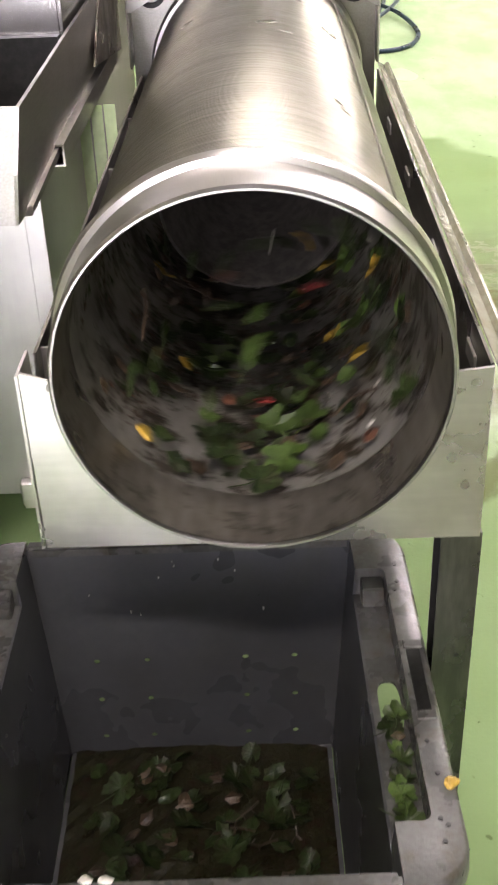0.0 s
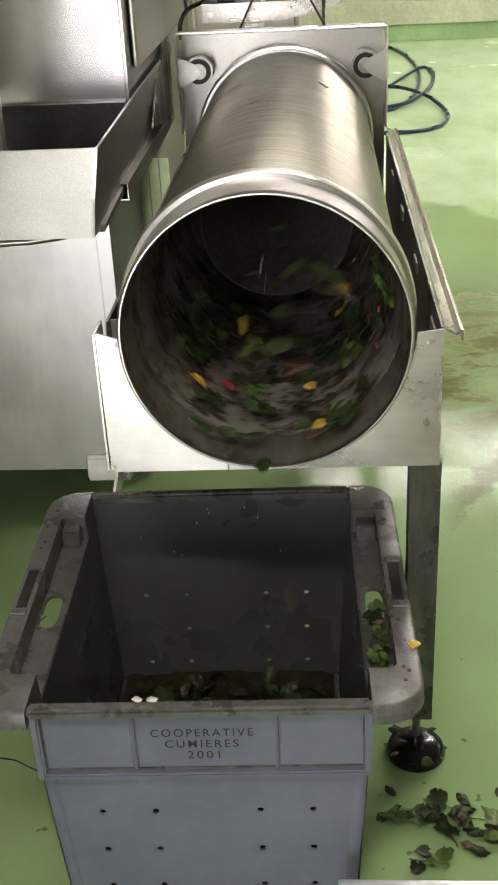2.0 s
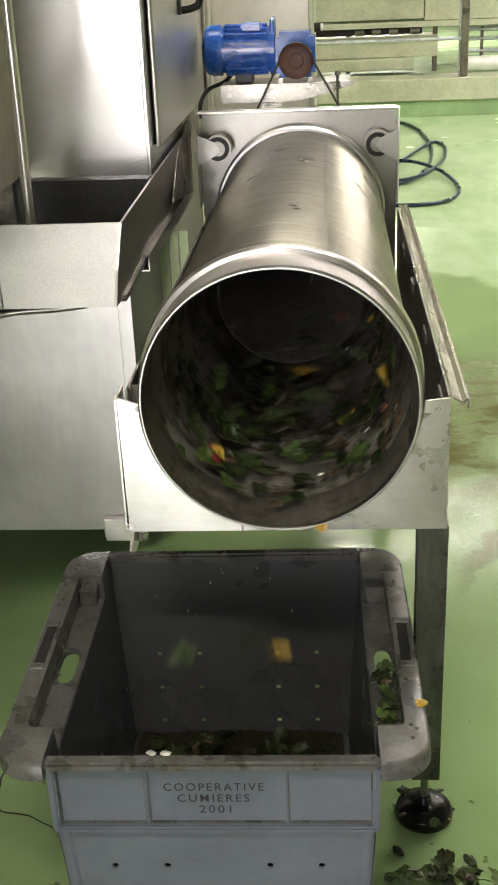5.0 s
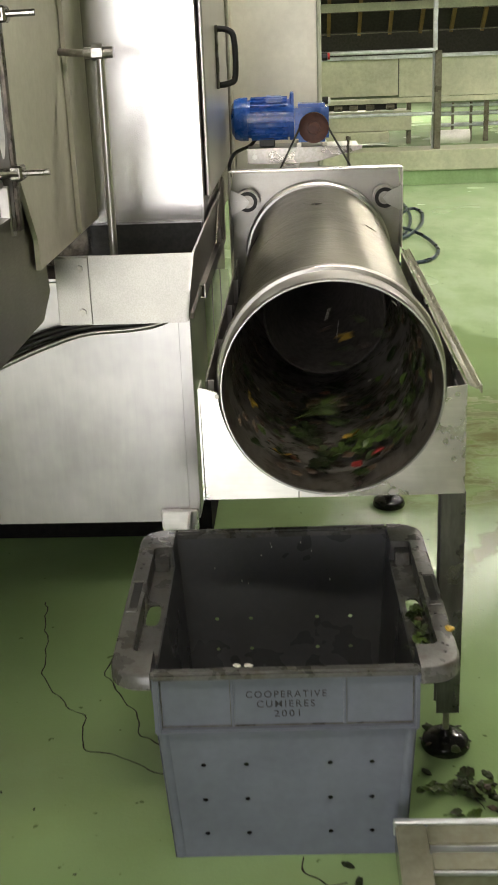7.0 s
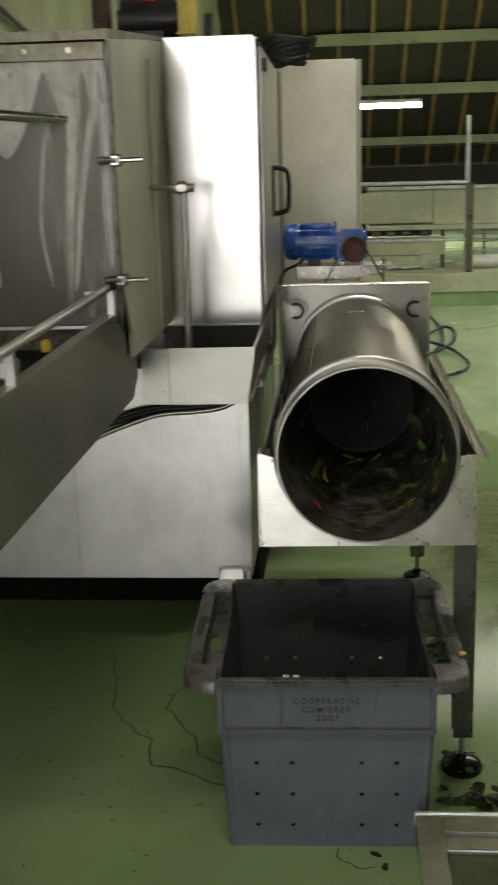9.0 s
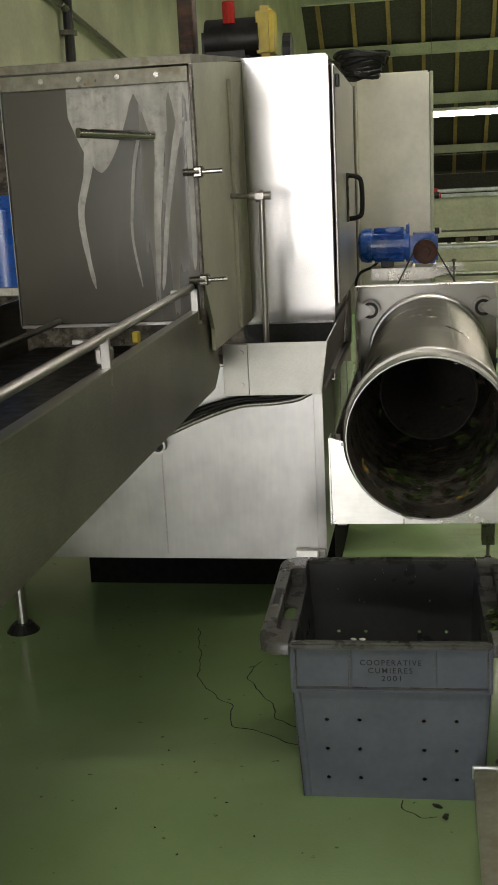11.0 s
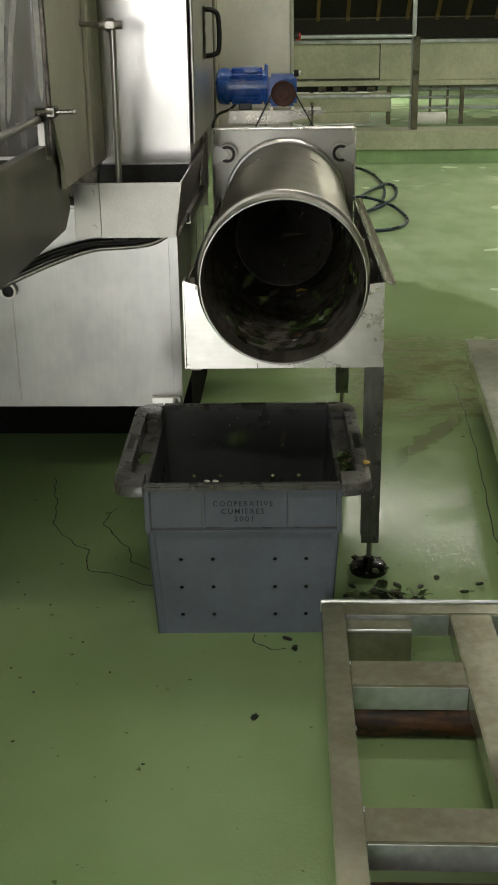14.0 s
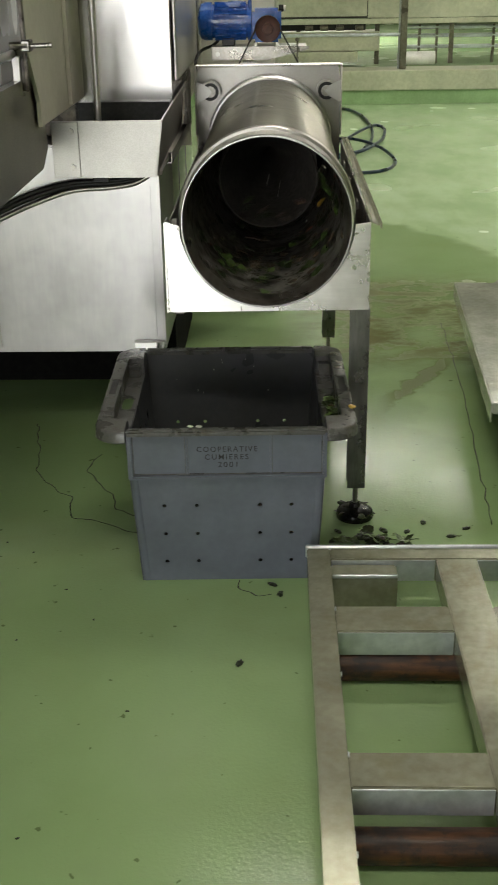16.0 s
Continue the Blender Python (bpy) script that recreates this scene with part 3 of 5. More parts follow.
    for i in range(181):
        x = -0.800 + 0.316 * i / 180
        edge = 1.735 + 0.03 * noise.noise(Vector((x * 40, 0, 5))) + 0.010 * noise.noise(Vector((x * 160, 0, 9)))
        for x0, half, tip in ((-0.722, 0.088, 1.585), (-0.567, 0.045, 1.640), (-0.508, 0.020, 1.66), (-0.484, 0.012, 1.64)):
            d = abs(x - x0) / half
            if d < 1:
                edge = min(edge, 1.755 + (tip - 1.755) * (1 - d ** 1.6))
        for x0, half in ((-0.625, 0.014), (-0.535, 0.008), (-0.497, 0.006)):
            d = abs(x - x0) / half
            if d < 1:
                edge = max(edge, 1.775 - 0.03 * d)
        cols.append((bm.verts.new((x, 0.2848, 1.794)), bm.verts.new((x, 0.2848, edge))))
    for p, q in zip(cols, cols[1:]):
        bm.faces.new((p[0], p[1], q[1], q[0]))
    part("pale_fringe", bm, PALE_STREAK, panel, "pale ragged fringe under the top strip")
    # pale streaks, wandering down the panel
    for w0, w1, pts in ((0.013, 0.005, ((-0.752, 1.66), (-0.758, 1.59), (-0.784, 1.489), (-0.776, 1.384), (-0.760, 1.29))),
                        (0.005, 0.003, ((-0.616, 1.675), (-0.633, 1.609), (-0.646, 1.508), (-0.651, 1.414), (-0.633, 1.29))),
                        (0.014, 0.005, ((-0.560, 1.70), (-0.570, 1.589), (-0.582, 1.463), (-0.586, 1.377), (-0.591, 1.28))),
                        (0.010, 0.004, ((-0.508, 1.71), (-0.524, 1.645), (-0.540, 1.563), (-0.557, 1.462), (-0.572, 1.333), (-0.579, 1.28))),
                        (0.007, 0.006, ((-0.489, 1.70), (-0.489, 1.602), (-0.489, 1.476), (-0.491, 1.33)))):
        bm = B()
        line = smooth_path([(x, 0.2844, z) for x, z in pts], 9)
        pairs = []
        for i, p in enumerate(line):
            f = i / (len(line) - 1)
            w = (w0 + (w1 - w0) * f) * (1 + 0.15 * noise.noise(p * 24)) * min(1.0, 0.25 + 8 * (1 - f))
            pairs.append((bm.verts.new(p - Vector((w, 0, 0))), bm.verts.new(p + Vector((w, 0, 0)))))
        for p, q in zip(pairs, pairs[1:]):
            bm.faces.new((p[0], p[1], q[1], q[0]))
        part("pale_run", bm, PALE_STREAK, panel, "pale wandering streak")
    rod = part("panel_rod", cyl(B(), (-0.58, 0.285, 1.668), (-0.735, 0.16, 1.680), 0.012, 14), PLATE, panel, "short steel rod handle", True)
    part("rod_cap", cyl(B(), (-0.735, 0.16, 1.680), (-0.737, 0.158, 1.6801), 0.0128, 14), PLATE, rod)
    for z in (1.575, 1.305):
        c = part("toggle_clamp", cyl(B(), (-0.505, 0.270, z), (-0.462, 0.270, z), 0.0095, 12), DULL, t, "steel toggle clamp")
        part("clamp_block", box(B(), -0.480, -0.455, 0.262, 0.300, z - 0.014, z + 0.014, 0.004), DULL, c)
        part("clamp_pin", cyl(B(), (-0.455, 0.272, z), (-0.405, 0.272, z + 0.001), 0.006, 10), DULL, c)
    part("seam_strip", box(B(), -0.4725, -0.462, 0.800, 0.812, 1.11, 1.84), HOOD_SIDE, t)
    for z in (1.2, 1.42, 1.62, 1.80):
        part("rivet", cyl(B(), (-0.470, 0.83, z), (-0.464, 0.83, z), 0.006, 10), STEEL, t)
    # spray pipe in front of the cabinet
    pipe = part("spray_pipe", cyl(B(), (-0.383, 0.75, 1.03), (-0.378, 0.75, 1.495), 0.0095, 14), STEEL, t, "upright polished spray pipe", True)
    part("pipe_elbow", cyl(B(), (-0.412, 0.75, 1.503), (-0.350, 0.75, 1.503), 0.012, 12), DULL, pipe)
    part("pipe_union", cyl(B(), (-0.395, 0.75, 1.503), (-0.372, 0.75, 1.503), 0.018, 6), DULL, pipe)
    part("pipe_arm", cyl(B(), (-0.470, 0.76, 1.507), (-0.412, 0.75, 1.503), 0.008, 10), DULL, pipe)
    # discharge tray in front of the cabinet
    tray = part("discharge_tray", prism(B(), [(-0.50, 0.926), (-0.213, 0.926), (-0.1945, 1.082), (-0.50, 1.082)], "y", 0.650, 0.656), STEEL_DARK, t, "stainless discharge tray")
    # right wall of the tray, leaning outwards and running back to the drum inlet
    bm = B()
    side = [(0.650, 1.082), (0.634, 1.000), (0.640, 0.930), (0.70, 0.926), (1.74, 0.965), (1.74, 1.105), (1.083, 1.094)]
    skins = [[bm.verts.new((x0 + (z - 0.93) * 0.13, y, z)) for y, z in side] for x0 in (-0.214, -0.209)]
    bm.faces.new(skins[0])
    bm.faces.new(skins[1][::-1])
    for k in range(len(side)):
        j = (k + 1) % len(side)
        bm.faces.new((skins[0][k], skins[1][k], skins[1][j], skins[0][j]))
    bmesh.ops.recalc_face_normals(bm, faces=bm.faces)
    part("tray_side", bm, STEEL_DARK, tray)
    part("tray_floor", box(B(), -0.50, -0.213, 0.657, 1.082, 0.930, 0.936), DULL, tray)
    part("tray_back", box(B(), -0.50, -0.206, 1.060, 1.0822, 0.94, 1.085), RUBBER, tray, "black sheet at the tray back")
    part("overlap_sheet", box(B(), -0.50, -0.425, 0.645, 0.6495, 0.928, 1.080, 0.001), STEEL_DARK, tray)
    for z in (0.957, 1.055):
        bolt(tray, -0.445, 0.645, z, r=0.009)
    # chute from the tray to the drum inlet
    bm = prism(B(), [(1.30, 0.985), (1.69, 0.935), (1.70, 1.120), (1.64, 1.130), (1.42, 1.075)], "x", -0.1905, -0.1865)
    part("inlet_guard", bm, STAINED, t, "brown-stained guard plate of the drum inlet")
    # square rail between the housing and the drum
    bm = B()
    for x0, x1, z0, z1 in ((-0.226, -0.223, 0.918, 0.952), (-0.195, -0.192, 0.918, 0.952), (-0.223, -0.195, 0.949, 0.952), (-0.223, -0.195, 0.918, 0.921)):
        box(bm, x0, x1, 0.93, 1.75, z0, z1)
    part("square_rail", bm, STEEL_DARK, t, "open-ended square steel tube")
    part("rail_brace", prism(B(), [(0.69, 0.925), (0.70, 0.935), (0.96, 0.948), (0.96, 0.935)], "x", -0.222, -0.200), DULL, t)
    for k, x in enumerate((-0.229, -0.205, -0.181)):
        part("splash_strip", box(B(), x, x + 0.0215, 1.30 + 0.004 * k, 1.3025 + 0.004 * k, 0.50, 0.915), STRIP, t, "pale green plastic splash strip")
    # cables under the tray
    for k, (dz, col) in enumerate(((0, RUBBER), (-0.022, DULL), (0.012, RUBBER))):
        pts = smooth_path([(-0.92, 0.86, 0.70 + dz), (-0.75, 0.87, 0.775 + dz), (-0.62, 0.875, 0.83 + dz), (-0.50, 0.88, 0.862 + dz * 0.7), (-0.38, 0.885, 0.868 + dz * 0.6), (-0.30, 0.885, 0.880 + dz * 0.5), (-0.24, 0.885, 0.905)], 6)
        part("cable", tube(B(), pts, 0.0075 if k else 0.009, 8), col, t, smooth=True)
    part("cable_clip", box(B(), -0.43, -0.38, 0.868, 0.90, 0.872, 0.895, 0.003), RUBBER, t)
    # corner bracket and feet
    part("corner_bracket", box(B(), -0.335, -0.238, 0.880, 0.9015, 0.306, 0.362, 0.003), PLATE, t, "bright folded corner bracket")
    part("corner_gusset", prism(B(), [(0.70, 0.306), (0.90, 0.306), (0.90, 0.36), (0.86, 0.36)], "x", -0.262, -0.256), PLATE, t)
    for x, y in ((-1.36, 1.02), (-0.45, 2.1), (-1.8, 2.1)):
        leg = part("leg", cyl(B(), (x, y, 0.03), (x, y, 0.34), 0.018, 12), STEEL, t)
        part("foot_pad", cyl(B(), (x, y, 0.0), (x, y, 0.03), 0.06, 20, 0.035), RUBBER, leg)
    # added black box, holds the shade beneath the housing in its colour
    part("shade_block", box(B(), -1.25, -0.26, 1.50, 2.3, 0.003, 0.319), UNDER_SHADE, t, "black box added for the shade under the machine")
    return t


washing_machine()


def hood_motor():
    t = thing("mixer_motor", "blue motor mounted beside the machine hood", "motor", (-1.12, 0.62, 1.28))
    part("housing", cyl(B(), (0, 0, 0.0), (0, 0, 0.22), 0.09, 28), BLUE, t, smooth=True)
    part("cowl", cyl(B(), (0, 0, 0.22), (0, 0, 0.26), 0.092, 28, 0.07), BLUE, t, smooth=True)
    part("bracket", box(B(), -0.12, 0.14, -0.06, 0.06, -0.03, 0.0, 0.004), DULL, t)
    part("arm", box(B(), -0.03, 0.03, 0.06, 0.47, -0.03, 0.0, 0.004), DULL, t)


hood_motor()


def infeed_conveyor():
    t = thing("infeed_conveyor", "stainless infeed conveyor leading into the machine hood", "conveyor", (0, 0, 0))
    bm = prism(B(), [(-3.4, 0.985), (0.46, 0.985), (0.54, 1.03), (0.50, 1.222), (-3.4, 1.185)], "x", -0.496, -0.490)
    part("side_panel", bm, STEEL_DARK, t, "tall dull side panel")
    part("side_lip", prism(B(), [(-3.4, 1.186), (0.50, 1.223), (0.50, 1.227), (-3.4, 1.190)], "x", -0.512, -0.488), STEEL, t)
    part("far_panel", box(B(), -1.05, -1.044, -3.4, 0.50, 0.99, 1.25), DULL, t)
    part("belt", box(B(), -1.04, -0.50, -3.4, 0.55, 1.085, 1.10, 0.003), RUBBER, t, "wet black conveyor belt")
    part("bed", box(B(), -1.04, -0.50, -3.4, 0.5, 1.0, 1.03), DULL, t)
    part("hand_rail", cyl(B(), (-0.50, -3.4, 1.232), (-0.50, 0.26, 1.288), 0.0095, 14), STEEL, t, "polished guide rail", True)
    part("inner_rail", cyl(B(), (-0.66, -3.4, 1.16), (-0.66, 0.26, 1.20), 0.008, 10), DULL, t)
    part("inner_rail", cyl(B(), (-0.86, -3.4, 1.17), (-0.86, 0.26, 1.21), 0.008, 10), DULL, t)
    for y in (-2.4, -1.45, -0.55, 0.28):
        z = 1.185 + (y + 3.4) * 0.0095
        br = part("rail_bracket", box(B(), -0.507, -0.487, y - 0.004, y + 0.004, z - 0.03, z + 0.062, 0.002), STEEL, t)
        part("bracket_arm", box(B(), -0.56, -0.508, y - 0.004, y + 0.004, z + 0.050, z + 0.060, 0.002), STEEL, br)
    part("sensor", box(B(), -0.56, -0.53, -0.42, -0.38, 1.20, 1.235, 0.004), STEEL, t)
    part("yellow_tab", box(B(), -0.535, -0.52, -0.22, -0.20, 1.215, 1.24, 0.003), YELLOW, t, "yellow plastic tab")
    for y in (-3.0, -1.9):
        leg = part("leg", box(B(), -0.98, -0.93, y, y + 0.05, 0.03, 1.0, 0.004), STEEL, t)
        part("foot_pad", cyl(B(), (-0.955, y + 0.025, 0.0), (-0.955, y + 0.025, 0.032), 0.05, 18, 0.03), RUBBER, leg)


infeed_conveyor()


def control_cabinet():
    t = thing("control_cabinet", "tall cream electrical cabinet behind the machine", "cabinet", (0, 0, 0))
    part("body", box(B(), -0.185, 0.118, 2.375, 2.95, 0.12, 1.965, 0.006, 2), CABINET, t)
    part("side_strip", box(B(), 0.119, 0.135, 2.372, 2.96, 0.12, 1.962, 0.004), PALE, t)
    part("corner_post", box(B(), -0.215, -0.186, 2.33, 2.42, 0.12, 1.955, 0.004), CABINET, t)
    part("plinth", box(B(), -0.18, 0.11, 2.39, 2.94, 0.0, 0.118), RUBBER, t)
    for z in (1.45, 1.30):
        k = part("side_switch", cyl(B(), (0.136, 2.40, z), (0.156, 2.40, z), 0.014, 14), RUBBER, t)
        part("switch_cap", cyl(B(), (0.157, 2.40, z), (0.165, 2.40, z), 0.011, 14), RED if z > 1.4 else WHITE, k)
    c = thing("cable_bundle", "coiled black cable bundle lying on the cabinet", "cable", (-0.15, 2.15, 1.925))
    c.scale = (0.6, 0.6, 1.15)
    rng = random.Random(4)
    for k in range(7):
        pts = [(0.11 * math.cos(a) * (1 + 0.1 * k % 3) + rng.uniform(-0.01, 0.01), 0.09 * math.sin(a), 0.012 + 0.012 * k + 0.008 * math.sin(2 * a + k)) for a in (i * math.pi / 8 for i in range(17))]
        part("coil", tube(B(), pts, 0.009, 6), RUBBER, c)


control_cabinet()


def pump_on_top():
    t = thing("motor_pump", "small dark pump with a yellow guard on the machine roof", "pump", (-0.62, 1.95, 1.926))
    t.scale = (1.5, 1.5, 1.6)
    part("base", box(B(), -0.16, 0.15, -0.12, 0.12, 0, 0.02, 0.003), RUST, t)
    part("body", cyl(B(), (-0.08, 0, 0.10), (0.06, 0, 0.10), 0.05, 16), RUBBER, t, smooth=True)
    part("tank", box(B(), -0.09, 0.035, -0.04, 0.06, 0.021, 0.13, 0.012, 2), RUBBER, t)
    part("guard", box(B(), 0.055, 0.10, -0.05, 0.05, 0.05, 0.17, 0.012, 2), YELLOW, t, "yellow guard plate")
    part("valve", cyl(B(), (-0.01, -0.06, 0.13), (-0.01, -0.06, 0.18), 0.016, 10), RED, t, "red valve knob")
    part("upright", box(B(), -0.15, -0.11, -0.03, 0.03, 0.02, 0.35, 0.003), RUST, t)
    part("wheel", cyl(B(), (0.125, -0.03, 0.06), (0.145, -0.03, 0.06), 0.045, 18), RUBBER, t)


pump_on_top()


# ---------------------------------------------------------------- the rotating drum separator
CX, CZ, R = 0.101, 0.871, 0.224


def drum_separator():
    t = thing("drum_separator", "stainless rotary drum separator on a low steel frame", "machine", (0, 0, 0))
    # front plate: a shallow sheet cradle cut round the drum
    arc = [(CX + (R + 0.005) * math.cos(a), CZ - 0.002 + (R + 0.005) * math.sin(a)) for a in (radians(-183 + k * 6) for k in range(32)) if CZ + (R + 0.005) * math.sin(a) < 0.860]
    bm = prism(B(), [(-0.162, 0.868), (-0.160, 0.626), (0.370, 0.630), (0.369, 0.862)] + arc[::-1], "y", 0.336, 0.341)
    front = part("front_plate", bm, PLATE, t, "bright front plate with a round cut-out")
    part("plate_fold", box(B(), -0.157, 0.372, 0.3415, 0.395, 0.627, 0.631), PLATE, front)
    part("plate_fold", box(B(), -0.166, -0.1625, 0.334, 0.40, 0.626, 0.866), PLATE, front)
    for x, z in ((-0.128, 0.85),):
        part("bolt", cyl(B(), (x, 0.336, z), (x, 0.3335, z), 0.005, 8), DULL, front)
    part("weld_mark", box(B(), 0.030, 0.033, 0.3335, 0.3358, 0.628, 0.642), DULL, front)
    # side troughs
    part("side_sheet", prism(B(), [(-0.157, 0.862), (-0.153, 0.862), (-0.153, 0.64), (-0.157, 0.64)], "y", 0.40, 1.755), DULL, t)
    part("side_sheet", box(B(), 0.366, 0.370, 0.342, 1.755, 0.64, 0.862), DULL, t)
    part("side_rail", prism(B(), [(0.371, 0.868), (0.386, 0.860), (0.392, 0.866), (0.397, 0.864), (0.397, 0.848), (0.394, 0.848), (0.3935, 0.860), (0.387, 0.856), (0.371, 0.864)], "y", 0.325, 1.80), RACK, t, "folded wet top rail")
    for y in (0.42, 0.75, 1.1, 1.42):
        part("hook_strip", box(B(), 0.3615, 0.3655, y, y + 0.055, 0.81, 0.832, 0.001), PLATE, t)
        part("hook_strip", box(B(), -0.1525, -0.140, y, y + 0.004, 0.79, 0.858), PLATE, t)
    part("drip_pan", prism(B(), [(-0.15, 0.64), (0.365, 0.64), (0.365, 0.634), (-0.15, 0.634)], "y", 0.40, 1.75), DULL, t)
    # rear plate with folded edges and a round opening
    n = 48
    ring = [(CX + (R + 0.002) * math.cos(2 * math.pi * k / n), CZ + (R + 0.002) * math.sin(2 * math.pi * k / n)) for k in range(n)]
    bm = B()
    outer = []
    for k in range(n):
        a = 2 * math.pi * k / n
        c, s = math.cos(a), math.sin(a)
        reach = min((0.265 / abs(c)) if abs(c) > 1e-6 else 9, (0.256 / abs(s)) if abs(s) > 1e-6 else 9)
        outer.append((0.096 + reach * c, CZ + reach * s))
    lo = [[bm.verts.new((x, y, z)) for x, z in pts] for pts in (ring, outer) for y in (1.760,)]
    hi = [[bm.verts.new((x, 1.764, z)) for x, z in pts] for pts in (ring, outer)]
    for k in range(n):
        j = (k + 1) % n
        bm.faces.new((lo[0][k], lo[1][k], lo[1][j], lo[0][j]))
        bm.faces.new((hi[0][k], hi[0][j], hi[1][j], hi[1][k]))
        bm.faces.new((lo[0][k], lo[0][j], hi[0][j], hi[0][k]))
        bm.faces.new((lo[1][k], hi[1][k], hi[1][j], lo[1][j]))
    bmesh.ops.recalc_face_normals(bm, faces=bm.faces)
    rear = part("rear_plate", bm, STEEL_DARK, t, "square rear plate with folded edges")
    part("edge_fold", box(B(), -0.174, -0.1685, 1.712, 1.7635, 0.885, 1.134, 0.002), PLATE, rear)
    part("edge_fold", box(B(), 0.3605, 0.366, 1.712, 1.7635, 0.885, 1.134, 0.001), PLATE, rear)
    part("edge_fold", box(B(), -0.168, 0.360, 1.712, 1.7635, 1.1315, 1.137, 0.002), PLATE, rear)
    for sx, x in ((1, -0.115), (-1, 0.308)):
        w = part("support_roller", cyl(B(), (x, 1.69, 1.046), (x, 1.735, 1.046), 0.036, 24), DULL, t, "worn steel support roller")
        part("roller_tyre", revolve(B(), [(0.020, 0.0), (0.031, 0.0), (0.031, -0.008), (0.020, -0.008)], 24, closed=True), RUBBER, w, at=Matrix.Translation((x, 1.69, 1.046)))
        part("roller_hub", cyl(B(), (x, 1.682, 1.046), (x, 1.69, 1.046), 0.017, 18), DULL, w)
        bm = prism(B(), [(x - sx * 0.052, 1.085), (x - sx * 0.01, 1.065), (x + sx * 0.006, 1.046), (x - sx * 0.008, 1.028), (x - sx * 0.052, 1.005)], "y", 1.676, 1.680)
        br = part("roller_bracket", bm, STEEL, t)
        for dx in (-0.032, -0.008):
            part("bolt", cyl(B(), (x + sx * dx, 1.676, 1.046), (x + sx * dx, 1.670, 1.046), 0.006, 6), STEEL, br)
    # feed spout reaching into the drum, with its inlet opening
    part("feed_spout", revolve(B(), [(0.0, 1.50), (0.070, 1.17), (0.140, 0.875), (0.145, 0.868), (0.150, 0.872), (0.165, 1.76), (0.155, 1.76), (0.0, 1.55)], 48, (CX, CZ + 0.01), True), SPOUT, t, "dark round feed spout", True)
    # legs
    for x, y in ((0.349, 0.362), (0.330, 1.726)):
        bm = prism(B(), [(x - 0.025, y - 0.022), (x + 0.025, y - 0.022), (x + 0.025, y + 0.03), (x - 0.025, y + 0.03), (x - 0.025, y + 0.026), (x + 0.021, y + 0.026), (x + 0.021, y - 0.018), (x - 0.025, y - 0.018)], "z", 0.10, 0.632)
        leg = part("leg", bm, LEG, t, "folded steel leg")
        part("foot_stem", cyl(B(), (x, y, 0.02), (x, y, 0.12), 0.0075, 12), DULL, leg)
        bm = revolve(B(), [(0.0, 0.046), (0.012, 0.046), (0.016, 0.034), (0.038, 0.030), (0.051, 0.020), (0.055, 0.007), (0.053, 0.0), (0.0, 0.0)], 28)
        bmesh.ops.rotate(bm, verts=bm.verts, matrix=Matrix.Rotation(radians(90), 3, "X"))
        part("foot", bm, FOOT, leg, "round black rubber foot", True, Matrix.Translation((x, y, 0)))
    part("cross_bar", box(B(), -0.15, 0.36, 1.70, 1.74, 0.59, 0.63, 0.004), DULL, t)
    part("side_bar", box(B(), 0.335, 0.365, 0.40, 1.70, 0.60, 0.631, 0.004), DULL, t)
    part("side_bar", box(B(), -0.155, -0.125, 0.40, 1.70, 0.60, 0.631, 0.004), DULL, t)
    # motor bracket
    mount = part("motor_bracket", prism(B(), [(-0.118, 1.138), (0.10, 1.138), (0.250, 1.176), (0.250, 1.186), (-0.118, 1.186)], "y", 1.89, 1.895), DULL, t, "tapered motor bracket")
    part("bracket_top", box(B(), -0.118, 0.24, 1.8955, 2.06, 1.1815, 1.186), STEEL_DARK, mount)
    part("bracket_bolt", cyl(B(), (-0.095, 1.889, 1.160), (-0.095, 1.883, 1.160), 0.009, 6), STEEL, mount)
    part("bracket_post", box(B(), 0.0, 0.05, 1.78, 1.885, 1.10, 1.136), DULL, mount)
    part("tension_rod", cyl(B(), (0.205, 1.87, 1.11), (0.205, 1.87, 1.21), 0.004, 8), DULL, mount)
    part("tension_nut", cyl(B(), (0.205, 1.87, 1.205), (0.205, 1.87, 1.216), 0.009, 6), DULL, mount)
    # belt from the pulley round the drum
    pts = [(0.051, 1.79, 1.253)]
    pts += [(CX + (R + 0.0025) * math.cos(a), 1.79, CZ + (R + 0.0025) * math.sin(a)) for a in (radians(140 + 5 * k) for k in range(53))]
    pts += [(0.139, 1.79, 1.253)]
    pts += [(0.095 + 0.044 * math.cos(a), 1.79, 1.253 + 0.044 * math.sin(a)) for a in (radians(15 * k) for k in range(1, 12))]
    pts.append(pts[0])
    part("drive_belt", tube(B(), pts, 0.0032, 6), BELT, t, "thin dark drive belt")
    return t


separator = drum_separator()


